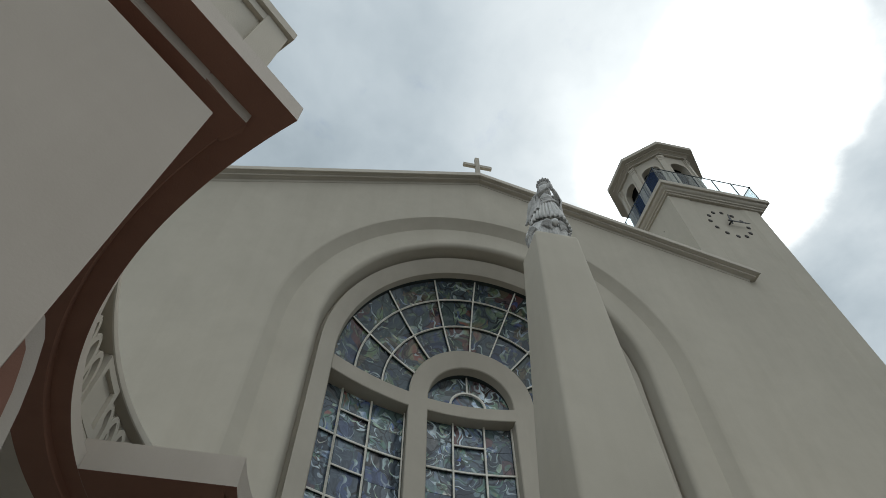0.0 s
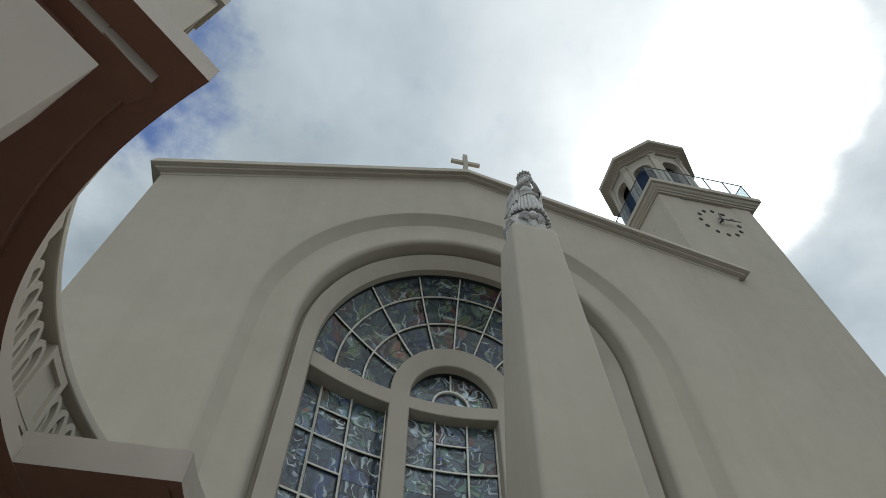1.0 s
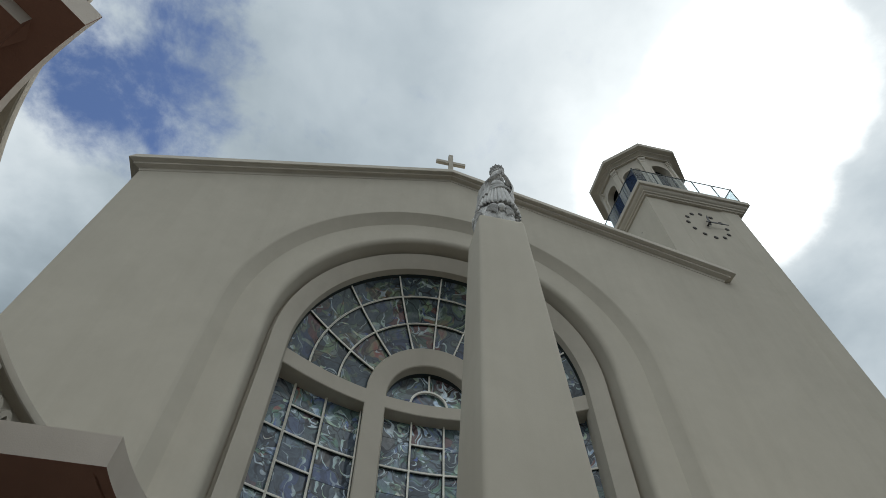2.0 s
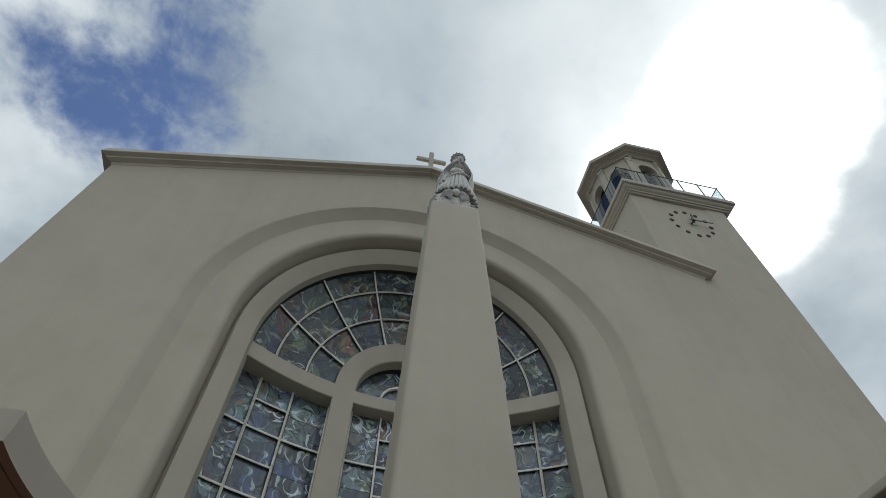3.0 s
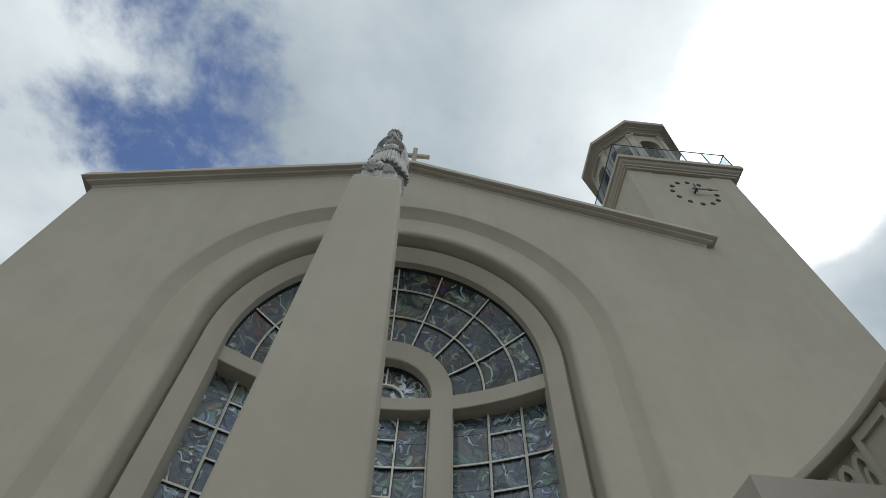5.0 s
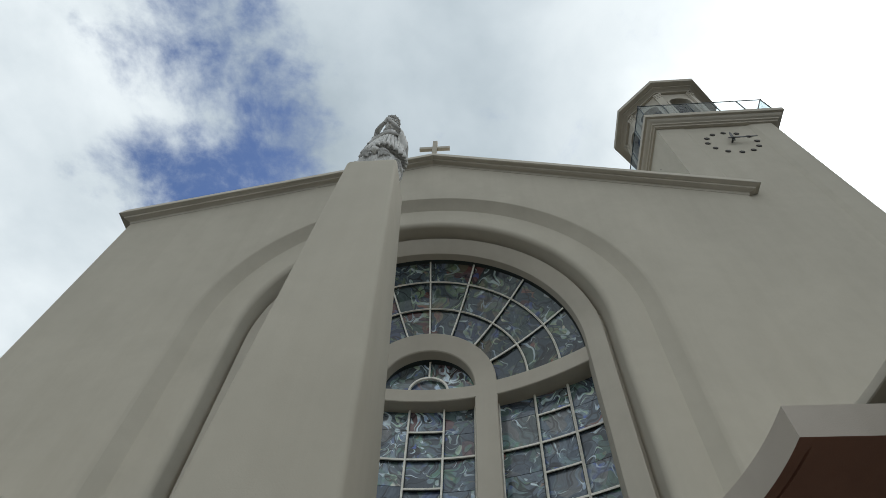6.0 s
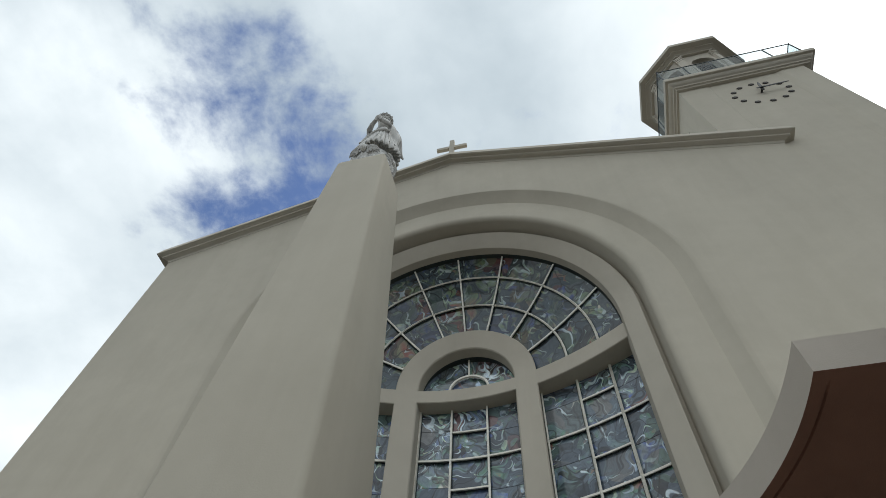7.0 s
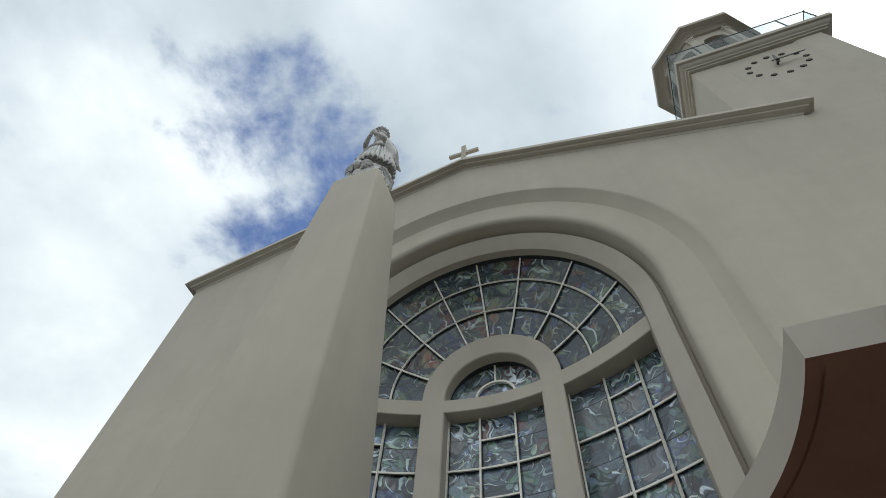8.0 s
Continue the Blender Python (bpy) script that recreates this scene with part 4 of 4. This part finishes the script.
def build_canopy(side):
    """side 1: the wing past the axis towards +x, -1: the other."""
    can = empty("porch_canopy", (*polar(6, 0 if side > 0 else 180, 0)[:2], Z_LOW))
    tagged(can, "curved cream porch roof with a brown painted underside", "porch roof", group="porch roofs")
    ang = (lambda d: d) if side > 0 else (lambda d: 180 - d)
    wc = Vector((CXY.x + 0.09 * side, CXY.y + 0.08))
    # ceiling of the walk behind the ring beam, up to the church wall
    k, d, s = end_frame(side)
    lim = FACE - 0.005 - CXY.y

    def clip(r, a):
        return min(r, (lim - 0.09) / max(1e-4, math.sin(radians(a)))) if a > 0 else r
    bm = bmesh.new()
    steps = [END + 3.6 + (45.0 - END - 3.6) * i / 60 for i in range(61)]
    loft(bm, [[polar_wing(clip(r, a), ang(a), z, side) for r, z in ((R_WING + 0.37, 4.50), (R_WING + 0.37, 4.57), (R_OUT - 0.1, 4.57), (R_OUT - 0.1, 4.50))] for a in steps if (lim - 0.09) / max(1e-4, math.sin(radians(a))) > R_WING + 0.4 or a < 0], cap=True)
    part("ceiling", tidy(bm), CEILING, can, "plain cream ceiling")
    # ring beam along the court, stepped below
    bm = bmesh.new()
    prof = [(R_WING, Z_LOW), (R_WING, Z_WING), (R_WING + 0.40, Z_WING), (R_WING + 0.40, 4.155), (R_WING + 0.388, 4.142), (R_WING + 0.155, 4.14), (R_WING + 0.147, 4.148), (R_WING + 0.142, Z_LOW)]
    flat = [(r, max(z, Z_LOW)) for r, z in prof]      # the corner keeps one level
    secs = [[k + d * (r - R_WING) + Vector((0, 0, z)) for r, z in flat], [polar_wing(r, ang(END + 1.2), z, side) for r, z in flat], [polar_wing(r, ang(END + 2.26), z, side) for r, z in flat]]
    secs += [[polar_wing(r, ang(a), z, side) for r, z in prof] for a in (END + 2.32 + (44.6 - END - 2.32) * i / 70 for i in range(71))]
    loft(bm, secs, cap=True)
    tidy(bm)
    paint_faces(bm, lambda f: 0 if (f.normal.z > -0.5 and (f.calc_center_median().xy - wc).length < R_WING - 0.045 + 0.02) or f.normal.z > 0.5 else 1)
    part("court_beam", bm, [PORCH, BROWN], can, "cream fascia over a brown stepped underside", auto=30)
    # brown inner sides of the beams, up to the ceiling
    bm = bmesh.new()
    sweep(bm, [(R_WING + 0.33, Z_WING - 0.004), (R_WING + 0.33, 4.52), (R_WING + 0.4005, 4.52), (R_WING + 0.4005, 4.31)], ang(END + 4.2), ang(44.4), 60, wing=side)
    loft(bm, [[k + d * u + s * q + Vector((0, 0, z)) for q, z in ((0.20, Z_WING - 0.004), (0.20, 4.52), (0.3755, 4.52), (0.3755, 4.30))] for u in (0.25, 2.5)], cap=True)
    part("beam_riser", tidy(bm), BROWN, can)
    # upstands under the parapet
    bm = bmesh.new()
    sweep(bm, [(R_WING + 0.13, Z_WING - 0.003), (R_WING + 0.13, 4.56), (R_WING + 0.21, 4.56), (R_WING + 0.21, Z_WING - 0.003)], ang(END + 3.5), ang(-1.0), 40, wing=side)
    loft(bm, [[k + d * u + s * q + Vector((0, 0, z)) for q, z in ((0.115, Z_WING - 0.002), (0.115, 4.56), (0.37, 4.56), (0.37, Z_WING - 0.002))] for u in (0.225, 2.5)], cap=True)
    part("upstand", tidy(bm), PORCH, can)
    # beam across the wing's end
    bm = bmesh.new()
    prof = [(0, Z_LOW), (0, Z_WING), (0.375, Z_WING), (0.375, 4.155), (0.363, 4.142), (0.182, 4.14), (0.174, 4.148), (0.170, Z_LOW)]
    loft(bm, [[k + d * (inner if q > 0 else front) + s * (q - 0.003) + Vector((0, 0, z + 0.001)) for q, z in prof] for front, inner in ((0.002, 0.146), (2.55, 2.55))], cap=True)
    tidy(bm)
    # the step's riser takes the cream too, for the daylight on it
    paint_faces(bm, lambda f: 0 if (f.normal.dot(s) < -0.5 or f.normal.z > 0.5) else 1)
    part("end_beam", bm, [PORCH, BROWN], can, "cream fascia over a brown stepped underside")
    # outer beam
    bm = bmesh.new()
    sweep(bm, [(R_OUT - 0.25, Z_LOW), (R_OUT - 0.25, 4.52), (R_OUT, 4.52), (R_OUT, Z_LOW)], ang(END + 2.2), ang(20), 24, wing=side)
    part("outer_beam", tidy(bm), PORCH, can)
    # porch against the church, up to the front wall
    bm = bmesh.new()
    a_end = math.degrees(math.asin(lim / R_IN))
    secs = []
    n = 44
    for k in range(n + 1):
        a = a_end * k / n
        ro = min(R_WING + 0.015 + 0.09 * math.cos(radians(a)) + 0.08 * math.sin(radians(a)), lim / max(1e-4, math.sin(radians(a))))
        ro = max(ro, R_IN + 0.002)
        prof = [(R_IN, Z_LOW), (R_IN, Z_TOP), (ro, Z_TOP), (ro, Z_LOW + 0.002), (min(ro, R_IN + 0.115), Z_LOW), (min(ro, R_IN + 0.112), Z_LOW + 0.02), (min(ro, R_IN + 0.092), Z_LOW + 0.02), (min(ro, R_IN + 0.09), Z_LOW)]
        if k < 2:
            prof = [(r, z if z != Z_LOW + 0.02 else Z_LOW + 0.0005) for r, z in prof]
        if k == n:
            prof = [(R_IN + min(r - R_IN, 0.002), z) for r, z in prof]
        secs.append([polar(r, ang(a), z) for r, z in prof])
    loft(bm, secs, cap=True)
    tidy(bm)

    def rule(f):
        m = f.calc_center_median()
        rr = (Vector((m.x, m.y)) - CXY).length
        if f.normal.z < -0.3 or (rr > R_IN + 0.03 and abs(f.normal.z) < 0.3 and m.y > CXY.y + 0.02):
            return 1
        return 2 if f.normal.z > 0.5 else 0
    paint_faces(bm, rule)
    part("porch_slab", bm, [PORCH, BROWN, ROOF], can, "cream fascia over a brown soffit with a drip groove", auto=30)


def build_balustrade(side):
    bal = empty("balustrade", (*polar(4.95, 0 if side > 0 else 180, 0)[:2], Z_TOP))
    tagged(bal, "cream openwork balustrade with panelled posts on the porch roof", "balustrade", group="roof balustrades")
    ang = (lambda d: d) if side > 0 else (lambda d: 180 - d)
    A0, A1 = -45.3, 43.0
    back = 0.06 if side < 0 else 0.02
    bm = bmesh.new()
    sweep(bm, [(q + back, z) for q, z in ((4.845, 5.21), (4.845, 5.29), (4.855, 5.305), (5.14, 5.305), (5.15, 5.29), (5.15, 5.21), (5.14, 5.20), (4.855, 5.20))], ang(A0), ang(A1), 64)
    part("top_rail", tidy(bm), TRIM, bal, auto=40)
    bm = bmesh.new()
    sweep(bm, [(4.91, 4.54), (4.91, 4.58), (5.12, 4.58), (5.12, 4.54)], ang(A0), ang(A1), 64)
    part("plinth", tidy(bm), TRIM, bal, auto=40)
    posts = [-42.2, -22.2, 0.0, 20.8, 39.8]
    for p in posts:
        bm = bmesh.new()
        w = 3.05
        sweep(bm, [(4.955, 4.58), (4.955, 5.20), (5.09, 5.20), (5.09, 4.58)], ang(p - w), ang(p + w), 4)
        post = part("panelled_post", tidy(bm), TRIM, bal)
        # raised border, so that the panel lies sunk
        for zz0, zz1, b0, b1 in ((4.60, 4.69, -w, w), (5.10, 5.19, -w, w), (4.69, 5.10, -w, -w + 0.85), (4.69, 5.10, w - 0.85, w)):
            bm = bmesh.new()
            sweep(bm, [(4.915, zz0), (4.915, zz1), (4.956, zz1), (4.956, zz0)], ang(p + b0), ang(p + b1), 4)
            part("border", tidy(bm), TRIM, post)
        if p == posts[0]:
            k, d, s = end_frame(side)
            for r0, r1, z0, z1, q0, q1, nm in ((0.25, 2.3, 4.58, 5.20, 0.172, 0.33, "panelled_wall"), (0.21, 2.3, 5.201, 5.304, 0.112, 0.37, "end_rail"), (0.235, 2.3, 4.54, 4.579, 0.128, 0.34, "end_plinth"),
                                               (0.249, 0.36, 4.60, 5.19, 0.140, 0.172, "border"), (0.36, 2.3, 5.10, 5.19, 0.140, 0.172, "border"), (0.36, 2.3, 4.60, 4.68, 0.140, 0.172, "border")):
                bm = bmesh.new()
                loft(bm, [[k + d * r + s * q + Vector((0, 0, z)) for q, z in ((q0, z0), (q1, z0), (q1, z1), (q0, z1))] for r in (r0, r1)], cap=True)
                part(nm, tidy(bm), TRIM, bal)
    bm = bmesh.new()
    sweep(bm, [(5.035, 4.58), (5.035, 5.20), (5.11, 5.20), (5.11, 4.58)], ang(A0 + 3), ang(A1), 64)
    part("back_panel", tidy(bm), TRIM, bal, auto=40)
    # openwork: upright pointed loops, one beside another
    for pa, pb in zip(posts, posts[1:]):
        a, b = pa + 3.05, pb - 3.05
        n = max(1, round((b - a) / 2.55))
        for k in range(n):
            mid = a + (b - a) * (k + 0.5) / n
            hw = radians((b - a) / n) * 4.95 / 2
            for size, r_front, nm in ((1.0, 4.95, "curved_baluster"), (0.52, 4.985, "inner_scroll")):
                for wing in (-1, 1):
                    bm = bmesh.new()
                    secs = []
                    th = 0.030 if size == 1.0 else 0.024
                    run = [(0.97 * hw * size, 4.575 + 0.05 * i) for i in range(4)]
                    run += [(0.97 * hw * size * math.cos(q), 4.775 + (0.30 if size == 1.0 else 0.17) * math.sin(q)) for q in (math.pi / 2 * i / 8 for i in range(1, 9))]
                    for i, (u, z) in enumerate(run):
                        a0, a1 = run[max(0, i - 1)], run[min(len(run) - 1, i + 1)]
                        tx, tz = a1[0] - a0[0], a1[1] - a0[1]
                        ln = math.hypot(tx, tz)
                        nx, nz = -tz / ln, tx / ln
                        ring = []
                        for e, rr in ((-th, r_front), (th, r_front), (th, 5.079), (-th, 5.079)):
                            ring.append(polar(rr, ang(mid) + wing * math.degrees((u + e * nx) / 4.95), z + e * nz))
                        secs.append(ring)
                    loft(bm, secs, cap=True)
                    part(nm, tidy(bm), TRIM, bal, auto=50)


def build_piers(side):
    ang = (lambda d: d) if side > 0 else (lambda d: 180 - d)
    # a slim gate post with one rounded shoulder, framed round a brown panel
    foot, u, w = Vector((-1.615, 2.277, 0)), Vector((0.823, 0.568, 0)), Vector((-0.568, 0.823, 0))
    if side > 0:
        foot.x, u.x, w.x = 2 * CXY.x - foot.x, -u.x, -w.x
    post = empty("gate_post", foot)
    tagged(post, "cream post with a rounded shoulder and a brown panel", "post", group="gate posts")
    shape = [(0.0, 3.70), (0.045, 3.65), (0.10, 3.55), (0.155, 3.37), (0.20, 3.18), (0.235, 2.98), (0.26, 2.7), (0.265, 2.3), (0.265, 0.0), (0.0, 0.0)]
    bm = bmesh.new()
    loft(bm, [[foot + u * a + w * d + Vector((0, 0, z)) for a, z in shape] for d in (0.0, 0.26)], cap=True)
    part("post_body", tidy(bm), PORCH, post)
    inner = [(0.032, 3.50), (0.065, 3.45), (0.095, 3.36), (0.13, 3.24), (0.165, 3.07), (0.195, 2.85), (0.21, 2.6), (0.215, 2.3), (0.215, 0.4), (0.032, 0.4)]
    bm = bmesh.new()
    loft(bm, [[foot + u * a + w * d + Vector((0, 0, z)) for a, z in inner] for d in (-0.004, 0.02)], cap=True)
    part("post_panel", tidy(bm), BROWN, post, "brown panel with one round shoulder")
    # broad pier under the wing's end, with a narrower neck up to the beam
    edge, run, inw = Vector((-0.778, 1.09, 0)), Vector((-0.705, -0.709, 0)), Vector((-0.709, 0.705, 0))
    if side > 0:
        edge.x, run.x, inw.x = 2 * CXY.x - edge.x, -run.x, -inw.x
    pier = empty("porch_pier", edge)
    tagged(pier, "broad plain cream pier under the end of the porch roof", "pier", group="porch piers")

    def slab(name, u0, u1, q0, q1, z0, z1, paint, label=""):
        bm = bmesh.new()
        loft(bm, [[edge + run * u + inw * q + Vector((0, 0, z)) for u, q in ((u0, q0), (u1, q0), (u1, q1), (u0, q1))] for z in (z0, z1)], cap=True)
        bmesh.ops.bevel(bm, geom=list(bm.edges), offset=0.008, segments=2, profile=0.7, affect="EDGES")
        part(name, tidy(bm), paint, pier, label)
    slab("pier_shaft", 0.0, 0.90, 0.0, 0.42, 0.0, 3.82, SHADED_CREAM)
    slab("pier_neck", 0.15, 0.80, 0.20, 0.38, 3.81, 4.15, BROWN, "brown neck under the beam")
    for a in (-38.0, -14.0, 9.0):
        col = empty("porch_column", polar(R_OUT - 0.13, ang(a), 0))
        tagged(col, "plain round cream column under the porch roof", "column", group="porch columns")
        bm = bmesh.new()
        x, y, _ = polar(R_OUT - 0.13, ang(a), 0)
        prof = [(0.26, 0), (0.26, 0.14), (0.22, 0.2), (0.19, 0.24), (0.165, 3.9), (0.2, 3.95), (0.2, 4.0), (0.25, 4.08), (0.25, Z_LOW + 0.002)]
        loft(bm, [[(x + r * math.cos(t), y + r * math.sin(t), z) for r, z in prof] for t in (2 * math.pi * k / 28 for k in range(28))], closed_profile=False, closed_path=True)
        part("shaft", tidy(bm), PORCH, col, auto=40)


for s in (-1, 1):
    build_canopy(s)
    build_balustrade(s)
    build_piers(s)
